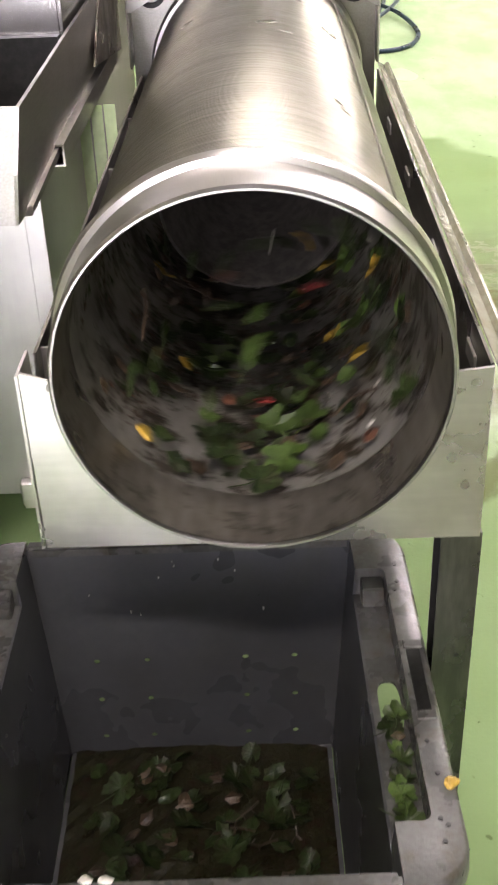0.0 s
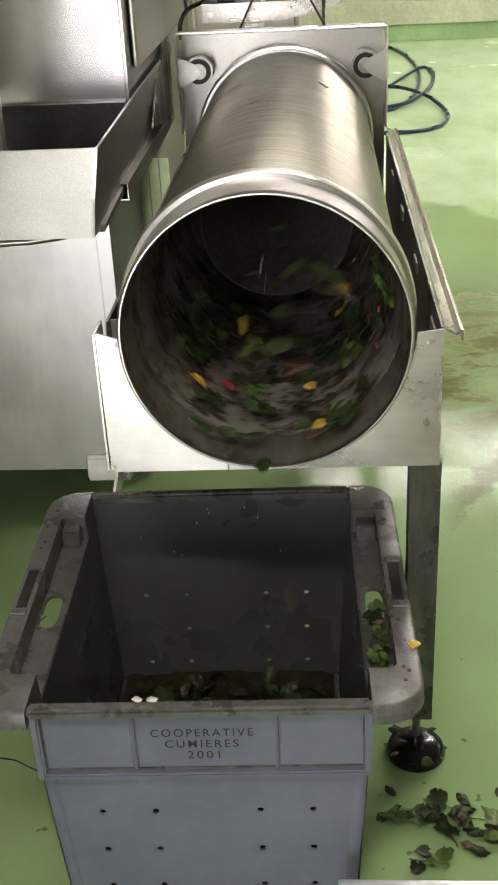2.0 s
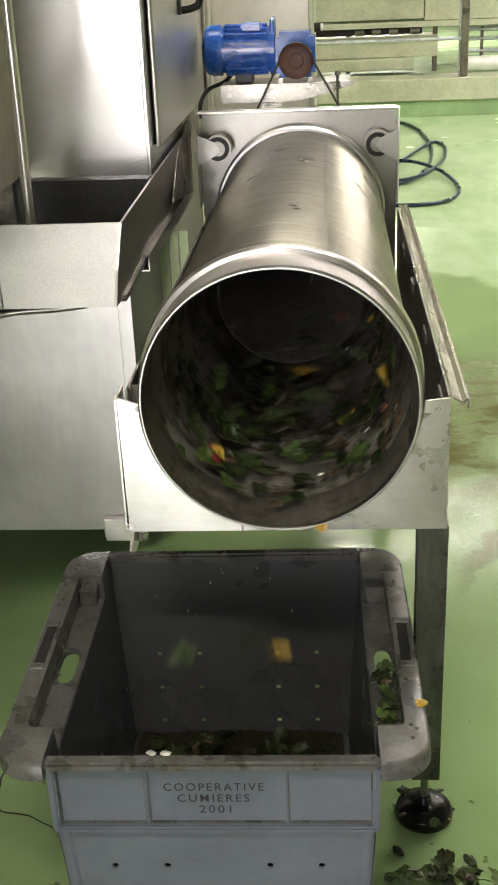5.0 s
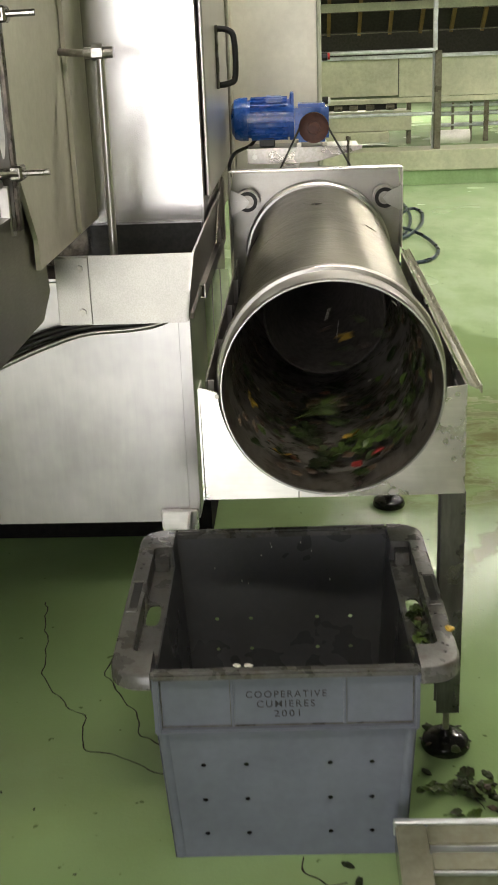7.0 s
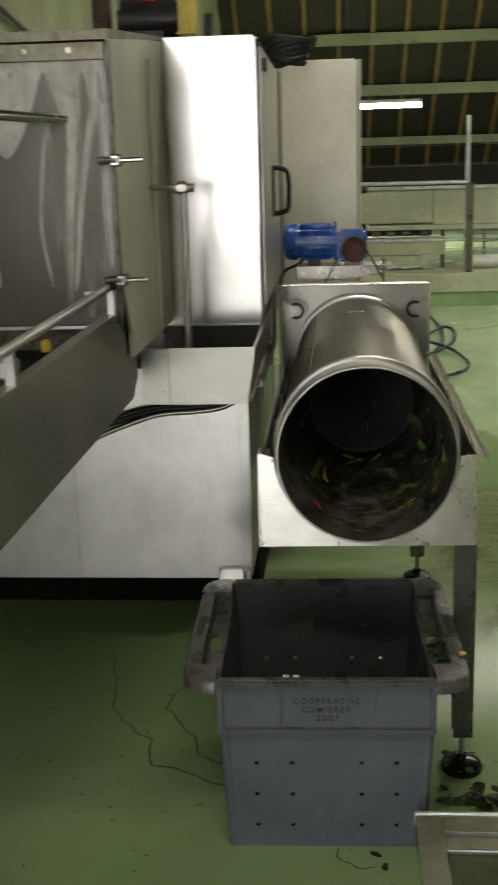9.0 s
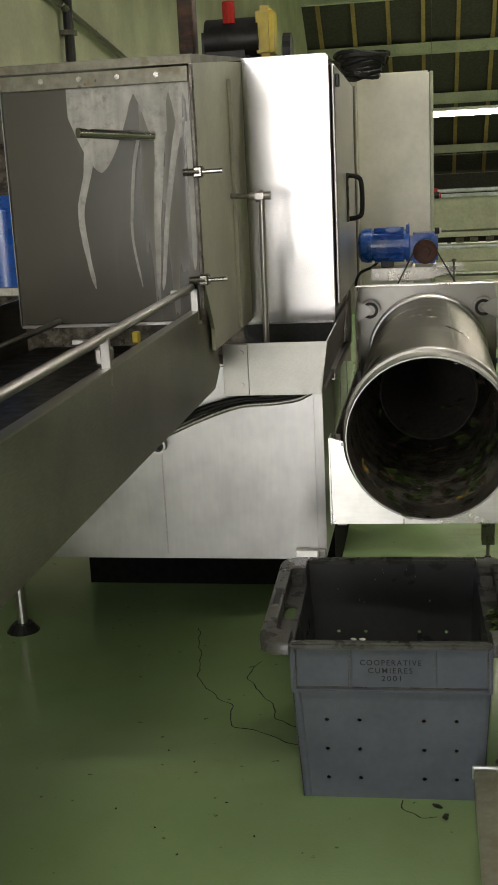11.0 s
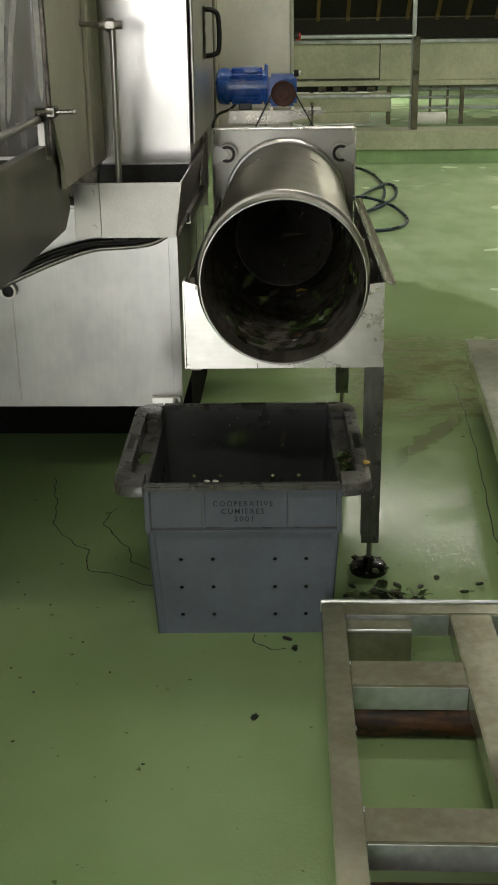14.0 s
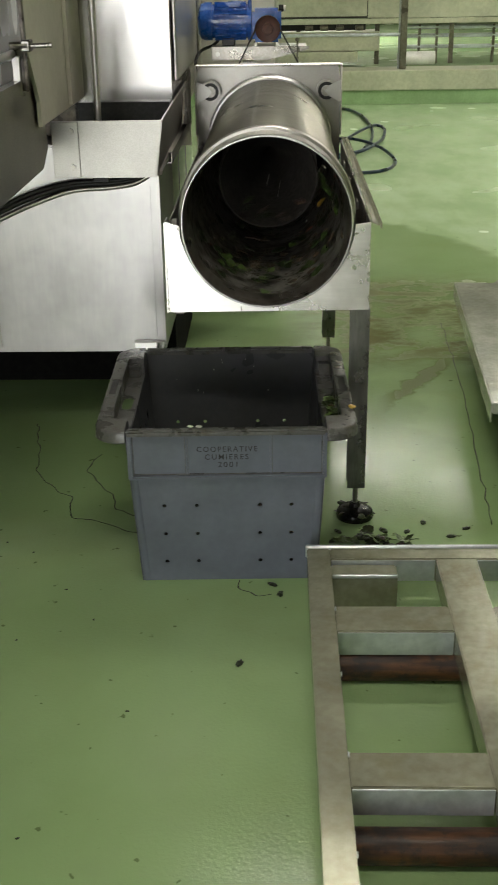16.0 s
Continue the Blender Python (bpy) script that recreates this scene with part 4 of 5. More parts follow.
def drum():
    """The drum, about its own axis; its origin lies on the axis at the outlet."""
    at = pose(CX, 0.29, CZ)
    # wedge-wire screen: fine ridges round the drum
    prof = []
    y, step = 0.10, 0.0052
    while y < 1.42:
        prof += [(R - 0.0075, y), (R - 0.0075, y + step * 0.5), (R - 0.0082, y + step * 0.75)]
        y += step
    d = part("drum", revolve(B(), prof, 72), SCREEN, separator, "rotating wedge-wire screen drum", True, at)
    collar = revolve(B(), [(R - 0.006, 0.0), (R - 0.003, 0.004), (R - 0.003, 0.078), (R + 0.004, 0.080), (R + 0.007, 0.086), (R + 0.007, 0.094), (R + 0.003, 0.099), (R - 0.009, 0.101),
                           (R - 0.0095, 0.101), (R - 0.0095, 0.003), (R - 0.0085, 0.0)], 96, closed=True)
    part("outlet_collar", collar, STEEL, d, "bright rolled outlet collar", True)
    rear = revolve(B(), [(R - 0.008, 1.39), (R - 0.001, 1.39), (R + 0.004, 1.396), (R + 0.004, 1.42), (R - 0.001, 1.426), (R - 0.001, 1.53), (R - 0.0095, 1.53), (R - 0.0095, 1.39)], 96, closed=True)
    part("rear_collar", rear, STEEL, d, smooth=True)
    lining = revolve(B(), [(R - 0.012, 0.104), (R - 0.012, 0.5), (R - 0.012, 1.0), (R - 0.012, 1.459)], 72)
    part("outlet_band", revolve(B(), [(R - 0.0105, 0.004), (R - 0.0112, 0.05), (R - 0.0116, 0.103)], 72), BAND, d, "smooth soiled outlet band", True)
    part("lining", lining, LINING, d, "dark must-stained inner screen", True)
    # black disc puts the darkness of the drum's far end into the colour
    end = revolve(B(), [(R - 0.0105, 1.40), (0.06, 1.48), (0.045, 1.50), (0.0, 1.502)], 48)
    part("rear_disc", end, RUBBER, d, "rear disc coloured black for the dark far end", True)
    for k in range(2):
        a = radians(40 + 180 * k)
        x, z = (R - 0.0062) * math.cos(a), (R - 0.0062) * math.sin(a)
        part("screen_seam", tube(B(), [(x, 0.101, z), (x, 0.7, z), (x, 1.39, z)], 0.0022, 6), SCREEN, d)
    # scraps stuck to the inner screen
    rng = random.Random(11)
    for name, mat, count, lo, hi in (("stuck_skin", STEM, 2300, 0.002, 0.0085), ("stuck_leaf", LEAF_DARK, 1100, 0.002, 0.0085), ("stuck_scrap", LEAF, 420, 0.003, 0.010), ("stuck_pulp", PULP, 700, 0.002, 0.006)):
        bm = B()
        left = count
        while left:
            a, y, s = rng.uniform(0, 2 * math.pi), 0.13 + 1.26 * rng.random() ** 0.9, rng.uniform(lo, hi)
            # the scraps cling in drifts
            if noise.noise(Vector((2.2 * math.cos(a), 2.2 * math.sin(a), y * 7))) + rng.uniform(-0.25, 0.25) < 0.06:
                continue
            left -= 1
            m = Matrix.Rotation(-a - math.pi / 2, 4, "Y")
            c = Matrix.Translation(((R - 0.0195) * math.cos(a), y, (R - 0.0195) * math.sin(a))) @ m @ Matrix.Rotation(rng.uniform(0, 6.28), 4, "Z")
            n = rng.randint(5, 7)
            rim = [bm.verts.new(c @ Vector((s * rng.uniform(0.6, 1.3) * math.cos(6.283 * k / n), s * rng.uniform(0.4, 0.8) * math.sin(6.283 * k / n), rng.uniform(0.0, 0.35) * s))) for k in range(n)]
            mid = bm.verts.new(c @ Vector((0, 0, s * rng.uniform(0.3, 0.6))))
            for k in range(n):
                bm.faces.new((rim[k], rim[(k + 1) % n], mid))
        tagged(part(name, bm, mat, d), kind="stuff")
    return d


spinning = drum()


def gear_motor():
    t = thing("gear_motor", "blue electric gear motor on the drum frame", "motor", (0, 1.95, 1.186))
    z = 0.088
    bm = B()
    cyl(bm, (-0.115, 0, z), (0.020, 0, z), 0.060, 32)
    housing = part("motor_housing", bm, BLUE, t, smooth=True)
    for k in range(22):
        a = 2 * math.pi * k / 22
        m = Matrix.Translation((0, 0, z)) @ Matrix.Rotation(a, 4, "X")
        bm = box(B(), -0.105, 0.012, -0.0015, 0.0015, 0.058, 0.068)
        bmesh.ops.transform(bm, matrix=m, verts=bm.verts)
        part("cooling_fin", bm, BLUE, housing)
    bm = revolve(B(), [(0.0, -0.052), (0.045, -0.052), (0.062, -0.042), (0.068, -0.025), (0.068, 0.0), (0.0, 0.0)], 36)
    bmesh.ops.rotate(bm, verts=bm.verts, matrix=Matrix.Rotation(radians(-90), 3, "Z"))
    part("fan_cowl", bm, BLUE, t, "rounded blue fan cowl", True, pose(-0.115, 0, z))
    part("terminal_box", box(B(), -0.06, 0.0, -0.05, 0.05, z + 0.052, z + 0.070, 0.006, 2), BLUE, t)
    part("flange", cyl(B(), (0.020, 0, z), (0.034, 0, z), 0.070, 30), BLUE, t)
    part("flange_bracket", box(B(), 0.022, 0.034, -0.055, 0.055, z + 0.01, z + 0.082, 0.004), BLUE, t)
    gear = part("gearbox", box(B(), 0.035, 0.145, -0.06, 0.05, 0.014, z + 0.045, 0.012, 2), BLUE, t, "square blue gearbox")
    part("foot_lug", box(B(), 0.040, 0.056, -0.062, 0.05, 0.0, 0.014, 0.002), DULL, gear)
    part("foot_lug", box(B(), 0.122, 0.138, -0.062, 0.05, 0.0, 0.014, 0.002), DULL, gear)
    part("motor_foot", box(B(), -0.08, -0.03, -0.02, 0.05, 0.0, z - 0.058, 0.003), RUBBER, t)
    wheel = revolve(B(), [(0.0, -0.178), (0.018, -0.178), (0.020, -0.168), (0.038, -0.168), (0.046, -0.172), (0.046, -0.164), (0.040, -0.160), (0.046, -0.156), (0.046, -0.148), (0.0, -0.148)], 36)
    w = part("pulley", wheel, PULLEY, t, "rust-brown drive pulley", True, pose(0.095, 0, 0.067))
    part("shaft", cyl(B(), (0.0, -0.148, 0.0), (0.0, -0.062, 0.0), 0.011, 14), DULL, w)
    return w


pulley = gear_motor()
t = thing("motor_cable", "black power cable hanging behind the blue motor", "cable", (0, 0, 0))
part("cable", tube(B(), smooth_path([(-0.02, 1.99, 1.29), (-0.07, 2.02, 1.24), (-0.11, 2.0, 1.19), (-0.16, 1.95, 1.17), (-0.178, 1.90, 1.14), (-0.178, 1.88, 1.102)], 6), 0.006, 8), RUBBER, t)


# ---------------------------------------------------------------- the harvest crate
def scrap_bm(size, seed):
    bm = B()
    bmesh.ops.create_icosphere(bm, subdivisions=1, radius=size)
    for v in bm.verts:
        k = 1 + 0.5 * noise.noise(v.co * (1.4 / size) + Vector((seed, 0, 0)))
        v.co = Vector((v.co.x * k * 0.8, v.co.y * k * 1.3, v.co.z * 0.4))
    return bm


def harvest_crate():
    t = thing("harvest_crate", "grey plastic harvest crate with drain holes and stencilled lettering", "crate", (0, 0, 0))
    t.rotation_euler = (0, 0, radians(1.4))
    top, base = 0.425, 0.0

    def half(z):
        return 0.227 + 0.025 * z / top

    def shell_wall(bm, quad_out, quad_in):
        vo = [bm.verts.new(p) for p in quad_out]
        vi = [bm.verts.new(p) for p in quad_in]
        bm.faces.new(vo)
        bm.faces.new(vi[::-1])
        for k in range(4):
            j = (k + 1) % 4
            bm.faces.new((vo[k], vi[k], vi[j], vo[j]))
        bmesh.ops.recalc_face_normals(bm, faces=bm.faces)
        return bm

    h0, w = half(0), 0.004
    y0b, y0t, y1b, y1t = 0.006, 0.0, 0.585, 0.605

    # front and back walls, pierced by real drain holes
    def pierced(y_at, inward, name, label, zs):
        xs = [-0.161, -0.079, 0.081, 0.161]
        bm = B()

        def flat(x, z, side):
            return (x, y_at(z) + side, z)
        # grid cells with a round hole where wanted
        gx = [-1.0] + [v for x in xs for v in (x - 0.012, x + 0.012)] + [1.0]
        gz = [base] + [v for z in zs for v in (z - 0.012, z + 0.012)] + [top]
        for side in (0.0, inward * w):
            grid = {}
            for i, x in enumerate(gx):
                for j, z in enumerate(gz):
                    xx = x if abs(x) < 0.9 else x * half(z)
                    grid[i, j] = bm.verts.new(flat(xx, z, side))
            for i in range(len(gx) - 1):
                for j in range(len(gz) - 1):
                    q = [grid[i, j], grid[i + 1, j], grid[i + 1, j + 1], grid[i, j + 1]]
                    if i % 2 == 1 and j % 2 == 1:
                        cx_, cz_ = xs[i // 2], zs[j // 2]
                        rimv = [bm.verts.new(flat(cx_ + 0.0055 * math.cos(a), cz_ + 0.0055 * math.sin(a), side)) for a in (radians(225 + 30 * k) for k in range(12))]
                        for k in range(12):
                            c0, c1 = q[k // 3], q[(k // 3 + 1) % 4]
                            bm.faces.new((rimv[k], rimv[(k + 1) % 12], c0))
                            if k % 3 == 2:
                                bm.faces.new((rimv[(k + 1) % 12], c1, c0))
                    else:
                        bm.faces.new(q)
        bmesh.ops.recalc_face_normals(bm, faces=bm.faces)
        # the back wall takes the plastic with the inside's shade in its colour
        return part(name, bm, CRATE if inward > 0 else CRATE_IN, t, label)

    front = pierced(lambda z: y0b + (y0t - y0b) * z / top, 1, "front_wall", "pierced grey front wall", [0.056, 0.137, 0.218])
    pierced(lambda z: y1b + (y1t - y1b) * z / top, -1, "back_wall", "pierced grey back wall", [0.042, 0.123, 0.204])
    # side walls, cut down between the corners where the grips are set in
    ya, yb, shelf = 0.068, 0.520, 0.386
    for s in (-1, 1):
        for z0, z1, e0, e1 in ((base, shelf, None, None), (shelf, top, "front", ya), (shelf, top, yb, "back")):
            def fore(z):
                return yb if e0 == yb else y0b + (y0t - y0b) * z / top

            def aft(z):
                return ya if e1 == ya else y1b + (y1t - y1b) * z / top
            out = [(s * half(z0), fore(z0), z0), (s * half(z0), aft(z0), z0), (s * half(z1), aft(z1), z1), (s * half(z1), fore(z1), z1)]
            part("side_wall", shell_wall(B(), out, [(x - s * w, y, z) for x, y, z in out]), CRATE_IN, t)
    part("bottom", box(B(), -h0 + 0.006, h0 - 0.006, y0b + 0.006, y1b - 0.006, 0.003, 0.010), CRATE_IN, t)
    # moulded frame and ribs of the label band
    def lip(name, x0, x1, z0, z1, d=0.009):
        part(name, box(B(), x0, x1, -d, 0.004, z0, z1, 0.003, 2), CRATE, front)
    lip("band_ledge", -0.240, 0.244, 0.297, 0.307, 0.012)
    lip("band_edge", -0.2465, -0.234, 0.297, 0.420, 0.012)
    lip("band_edge", 0.238, 0.2485, 0.297, 0.420, 0.012)
    lip("band_rib", -0.102, -0.0965, 0.309, 0.420, 0.008)
    lip("band_rib", 0.1065, 0.112, 0.309, 0.420, 0.008)
    # dark strips painting the shadow lines round the band, along with dirt
    for x0, x1, z0, z1 in ((-0.2335, 0.2375, 0.3075, 0.3098), (-0.2338, -0.2315, 0.311, 0.418), (0.2355, 0.2378, 0.311, 0.418), (-0.1042, -0.1025, 0.311, 0.418), (0.1125, 0.1142, 0.311, 0.418), (-0.231, 0.235, 0.4145, 0.4175)):
        part("shaded_groove", box(B(), x0, x1, -0.0012, 0.003, z0, z1), CRATE_RIM, front)
    # dark strip painting the shadow line under the ledge
    part("shaded_groove", box(B(), -0.236, 0.240, -0.0002, 0.004, 0.2935, 0.2965), CRATE_RIM, front)
    for s in (-1, 1):
        part("corner_post", cyl(B(), (s * 0.2150, 0.0155, 0.002), (s * 0.2330, 0.0115, 0.297), 0.0135, 16), CRATE, front, smooth=True)
    # rim: front and back strips, and a grip flange with rounded corners on either side
    part("front_rim", box(B(), -0.2482, 0.2482, -0.018, 0.006, 0.417, 0.434, 0.005, 2), CRATE_RIM, t, "soiled moulded rim")
    part("back_rim", box(B(), -0.2482, 0.2482, 0.596, 0.618, 0.412, 0.434, 0.005, 2), CRATE_RIM, t)
    for s in (-1, 1):
        def X(a, b):
            return (min(s * a, s * b), max(s * a, s * b))

        def rounded(x_out, ya_, yb_, r, x_in):
            pts = [(s * x_in, ya_)]
            pts += [(s * (x_out - r + r * math.sin(a)), ya_ + r - r * math.cos(a)) for a in (radians(15 * k) for k in range(7))]
            pts += [(s * (x_out - r + r * math.cos(a)), yb_ - r + r * math.sin(a)) for a in (radians(15 * k) for k in range(7))]
            return pts + [(s * x_in, yb_)]
        # top face between the outer outline and the grip recess, with a rolled outer skirt
        rings = [(rounded(0.2905, ya, yb, 0.012, 0.2482), 0.434), (rounded(0.320, -0.013, 0.613, 0.056, 0.2484), 0.4342), (rounded(0.3235, -0.0165, 0.6165, 0.058, 0.2485), 0.4325),
                 (rounded(0.326, -0.019, 0.619, 0.060, 0.2485), 0.4285), (rounded(0.3275, -0.0205, 0.6205, 0.061, 0.2485), 0.404), (rounded(0.3245, -0.0175, 0.6175, 0.060, 0.2485), 0.401)]
        bm = B()
        rows = [[bm.verts.new((x, y, z)) for x, y in pts] for pts, z in rings]
        under = [bm.verts.new((x, y, 0.404)) for x, y in rings[0][0]]
        rows.append(under)
        n = len(under)
        for p, q in zip(rows, rows[1:] + rows[:1]):
            for k in range(n - 1):
                bm.faces.new((p[k], p[k + 1], q[k + 1], q[k]))
        bm.faces.new([r[0] for r in rows])
        bm.faces.new([r[-1] for r in rows])
        bmesh.ops.recalc_face_normals(bm, faces=bm.faces)
        flange = part("handle_flange", bm, CRATE_RIM, t, "soiled handle flange with a grip recess", True)
        # recess: a sunken shelf with an oval opening, and the step up to the flange
        n, oval = 24, []
        bm = B()
        for z in (shelf, shelf - 0.005):
            hole = [bm.verts.new((s * (0.2735 + 0.0150 * math.copysign(abs(math.cos(a)) ** 0.6, math.cos(a))), 0.292 + 0.046 * math.copysign(abs(math.sin(a)) ** 0.6, math.sin(a)), z)) for a in (2 * math.pi * k / n for k in range(n))]
            edge = []
            for k in range(n):
                c, q = math.cos(2 * math.pi * k / n), math.sin(2 * math.pi * k / n)
                m = max(abs(c), abs(q))
                cx, cy = c / m, q / m
                edge.append(bm.verts.new((s * (0.2700 + 0.0212 * cx), (ya + yb) / 2 + (yb - ya) / 2 * cy, z)))
            oval.append((hole, edge))
        for k in range(n):
            j = (k + 1) % n
            bm.faces.new((oval[0][0][k], oval[0][0][j], oval[0][1][j], oval[0][1][k]))
            bm.faces.new((oval[1][0][k], oval[1][1][k], oval[1][1][j], oval[1][0][j]))
            bm.faces.new((oval[0][0][k], oval[1][0][k], oval[1][0][j], oval[0][0][j]))
        bmesh.ops.recalc_face_normals(bm, faces=bm.faces)
        part("grip_shelf", bm, CRATE_RIM, flange, "sunken shelf with an oval grip opening")
        x0, x1 = X(0.2912, 0.2945)
        part("recess_side", box(B(), x0, x1, ya, yb, shelf - 0.004, 0.4335, 0.001), CRATE_RIM, flange)
        x0, x1 = X(0.2500, 0.2908)
        part("recess_end", box(B(), x0, x1, ya - 0.0032, ya - 0.0002, shelf - 0.004, 0.4335, 0.001), CRATE_RIM, flange)
        part("recess_end", box(B(), x0, x1, yb + 0.0002, yb + 0.0032, shelf - 0.004, 0.4335, 0.001), CRATE_RIM, flange)
        x0, x1 = X(0.256, 0.288)
        part("recess_block", box(B(), x0, x1, 0.488, 0.5195, shelf + 0.0005, 0.420, 0.002, 2), CRATE_RIM, flange, "moulded stacking block")
        x0, x1 = X(0.2985, 0.3165)
        part("grip_slot", box(B(), x0, x1, 0.235, 0.345, 0.4330, 0.4350, 0.0008), RUBBER, flange, "dark grip slot")
        x0, x1 = X(0.2955, 0.3215)
        part("slot_lug", box(B(), x0, x1, 0.347, 0.362, 0.4325, 0.4365, 0.0015), CRATE_RIM, flange)
        part("slot_lug", box(B(), x0, x1, 0.218, 0.233, 0.4325, 0.4365, 0.0015), CRATE_RIM, flange)
        rng = random.Random(7 + s)
        for k in range(9):
            x, y = s * rng.uniform(0.298, 0.316), rng.choice((rng.uniform(0.03, 0.19), rng.uniform(0.40, 0.58)))
            part("rivet_hole", cyl(B(), (x, y, 0.4335), (x, y, 0.4349), 0.0032, 8), RUBBER, flange)
    # drops and pips clinging to the back wall
    rng = random.Random(70)
    for k in range(9):
        z = rng.uniform(0.29, 0.40)
        part("drip_mark", scrap_bm(rng.uniform(0.0016, 0.0032), k), PETAL, t, "pale drip mark", at=pose(rng.uniform(-0.17, 0.15), y1b + (y1t - y1b) * z / top - w - 0.0008, z, 90, 0, rng.uniform(0, 360)))
    # stencilled lettering
    for text, z, width, x0 in (("COOPERATIVE", 0.3765, 0.150, -0.074), ("CUMIERES", 0.3555, 0.108, -0.054), ("2001", 0.3345, 0.048, -0.022)):
        cu = bpy.data.curves.new("lettering", "FONT")
        cu.body, cu.size, cu.space_character, cu.extrude = text, 0.0205, 1.3, 0.0
        cu.offset = 0.0001
        tmp = bpy.data.objects.new("lettering", cu)
        me = bpy.data.meshes.new_from_object(tmp)
        xs = [v.co.x for v in me.vertices]
        k = width / (max(xs) - min(xs))
        x_min = min(xs)
        for v in me.vertices:
            v.co.x = (v.co.x - x_min) * k
        me.materials.append(INK)
        ob = new("lettering", me)
        ob.parent = front
        ob.matrix_basis = pose(x0, -0.0008, z - 0.0072, 90.6, 0, 0)
        tagged(ob, "black stencilled lettering")
    return t


harvest_crate()


# ---------------------------------------------------------------- leaves
def leaf_mesh(name, size, seed, mat, lobes=True, stalk=True):
    rng = random.Random(seed)
    bm = B()
    n = 40
    rim = []
    for k in range(n):
        a = 2 * math.pi * k / n
        r = 0.82 + (0.12 * math.cos(5 * a) if lobes else 0.0) + 0.06 * math.cos(13 * a + seed) + rng.uniform(-0.05, 0.05)
        if abs(a - math.pi) < 0.25:
            r *= 0.5
        x, y = size * r * math.cos(a), size * r * math.sin(a) * 0.92
        rim.append((x, y))
    rings = []
    for f in (0.33, 0.68, 1.0):
        rings.append([bm.verts.new((x * f, y * f, size * (0.16 * f * f * math.sin(2.1 * math.atan2(y, x) + seed) + 0.22 * f * f + rng.uniform(-0.03, 0.03)))) for x, y in rim])
    mid = bm.verts.new((0, 0, 0))
    for k in range(n):
        j = (k + 1) % n
        bm.faces.new((mid, rings[0][k], rings[0][j]))
        for a, b in zip(rings, rings[1:]):
            bm.faces.new((a[k], b[k], b[j], a[j]))
    if stalk:
        tube(bm, [(-size * 0.05, 0, 0.002), (-size * 0.6, size * 0.05, size * 0.1), (-size * 1.2, size * 0.16, size * 0.25), (-size * 1.55, size * 0.3, size * 0.3)], size * 0.03, 5)
    for f in bm.faces:
        f.smooth = True
    me = bpy.data.meshes.new(name)
    bm.to_mesh(me)
    bm.free()
    me.materials.append(mat)
    return me


def scrap_mesh(name, size, seed, mat):
    """A crumpled scrap of leaf or grape skin."""
    bm = B()
    bmesh.ops.create_icosphere(bm, subdivisions=2, radius=size)
    for v in bm.verts:
        k = 1 + 0.55 * noise.noise(v.co * (1.4 / size) + Vector((seed, 0, 0)))
        v.co = Vector((v.co.x * k * 1.25, v.co.y * k * 0.85, v.co.z * k * 0.35))
    me = bpy.data.meshes.new(name)
    bm.to_mesh(me)
    bm.free()
    me.materials.append(mat)
    return me


def stalk_mesh(name, size, seed, mat):
    rng = random.Random(seed)
    bm = B()
    pts = [Vector((0, 0, 0))]
    for k in range(5):
        pts.append(pts[-1] + Vector((size * 0.3, rng.uniform(-1, 1) * size * 0.14, rng.uniform(-0.5, 0.8) * size * 0.1)))
    pts = [p - Vector((size * 0.75, 0, 0)) for p in pts]
    tube(bm, pts, size * 0.045, 6)
    for k in (1, 2, 3, 4):
        d = Vector((size * 0.12, rng.choice((-1, 1)) * size * rng.uniform(0.15, 0.3), size * rng.uniform(0, 0.12)))
        tube(bm, [pts[k], pts[k] + d * 0.5, pts[k] + d], size * 0.03, 5)
    me = bpy.data.meshes.new(name)
    bm.to_mesh(me)
    bm.free()
    me.materials.append(mat)
    return me


KINDS = [
    ("vine_leaf", leaf_mesh("vine_leaf", 0.036, 1, LEAF), "fresh green vine leaf", "leaf"),
    ("vine_leaf", leaf_mesh("vine_leaf", 0.030, 2, LEAF), "fresh green vine leaf", "leaf"),
    ("vine_leaf", leaf_mesh("vine_leaf", 0.032, 3, LEAF_DARK), "dark wet vine leaf", "leaf"),
    ("vine_leaf", leaf_mesh("vine_leaf", 0.024, 4, LEAF_GOLD, stalk=False), "yellowed torn vine leaf", "leaf"),
    ("leaf_scrap", leaf_mesh("leaf_scrap", 0.020, 5, LEAF, False, False), "torn green leaf scrap", "leaf"),
    ("leaf_scrap", leaf_mesh("leaf_scrap", 0.022, 6, LEAF_DARK, False, False), "torn dark leaf scrap", "leaf"),
    ("leaf_scrap", scrap_mesh("leaf_scrap", 0.012, 7, LEAF_RED), "small crumpled red leaf scrap", "leaf"),
    ("grape_stalk", stalk_mesh("grape_stalk", 0.050, 8, STEM), "brown branching grape stalk", "stalk"),
    ("leaf_scrap", scrap_mesh("leaf_scrap", 0.012, 9, LEAF_GOLD), "small crumpled yellow leaf scrap", "leaf"),
    ("leaf_scrap", scrap_mesh("leaf_scrap", 0.015, 10, LEAF_DARK), "crumpled dark leaf scrap", "leaf"),
    ("grape_skin", scrap_mesh("grape_skin", 0.011, 11, STEM), "brown grape skin", "grape skin"),
    ("grape_skin", scrap_mesh("grape_skin", 0.012, 12, PULP), "red-brown grape skin", "grape skin"),
    ("water_drop", scrap_mesh("water_drop", 0.004, 13, PETAL), "pale splash of wash water", "water drop"),
]


def loose(kind, m, where, group=""):
    name, me, label, category = KINDS[kind]
    ob = new(name, me)
    ob.matrix_basis = m
    return tagged(ob, f"{label} {where}", category, group)


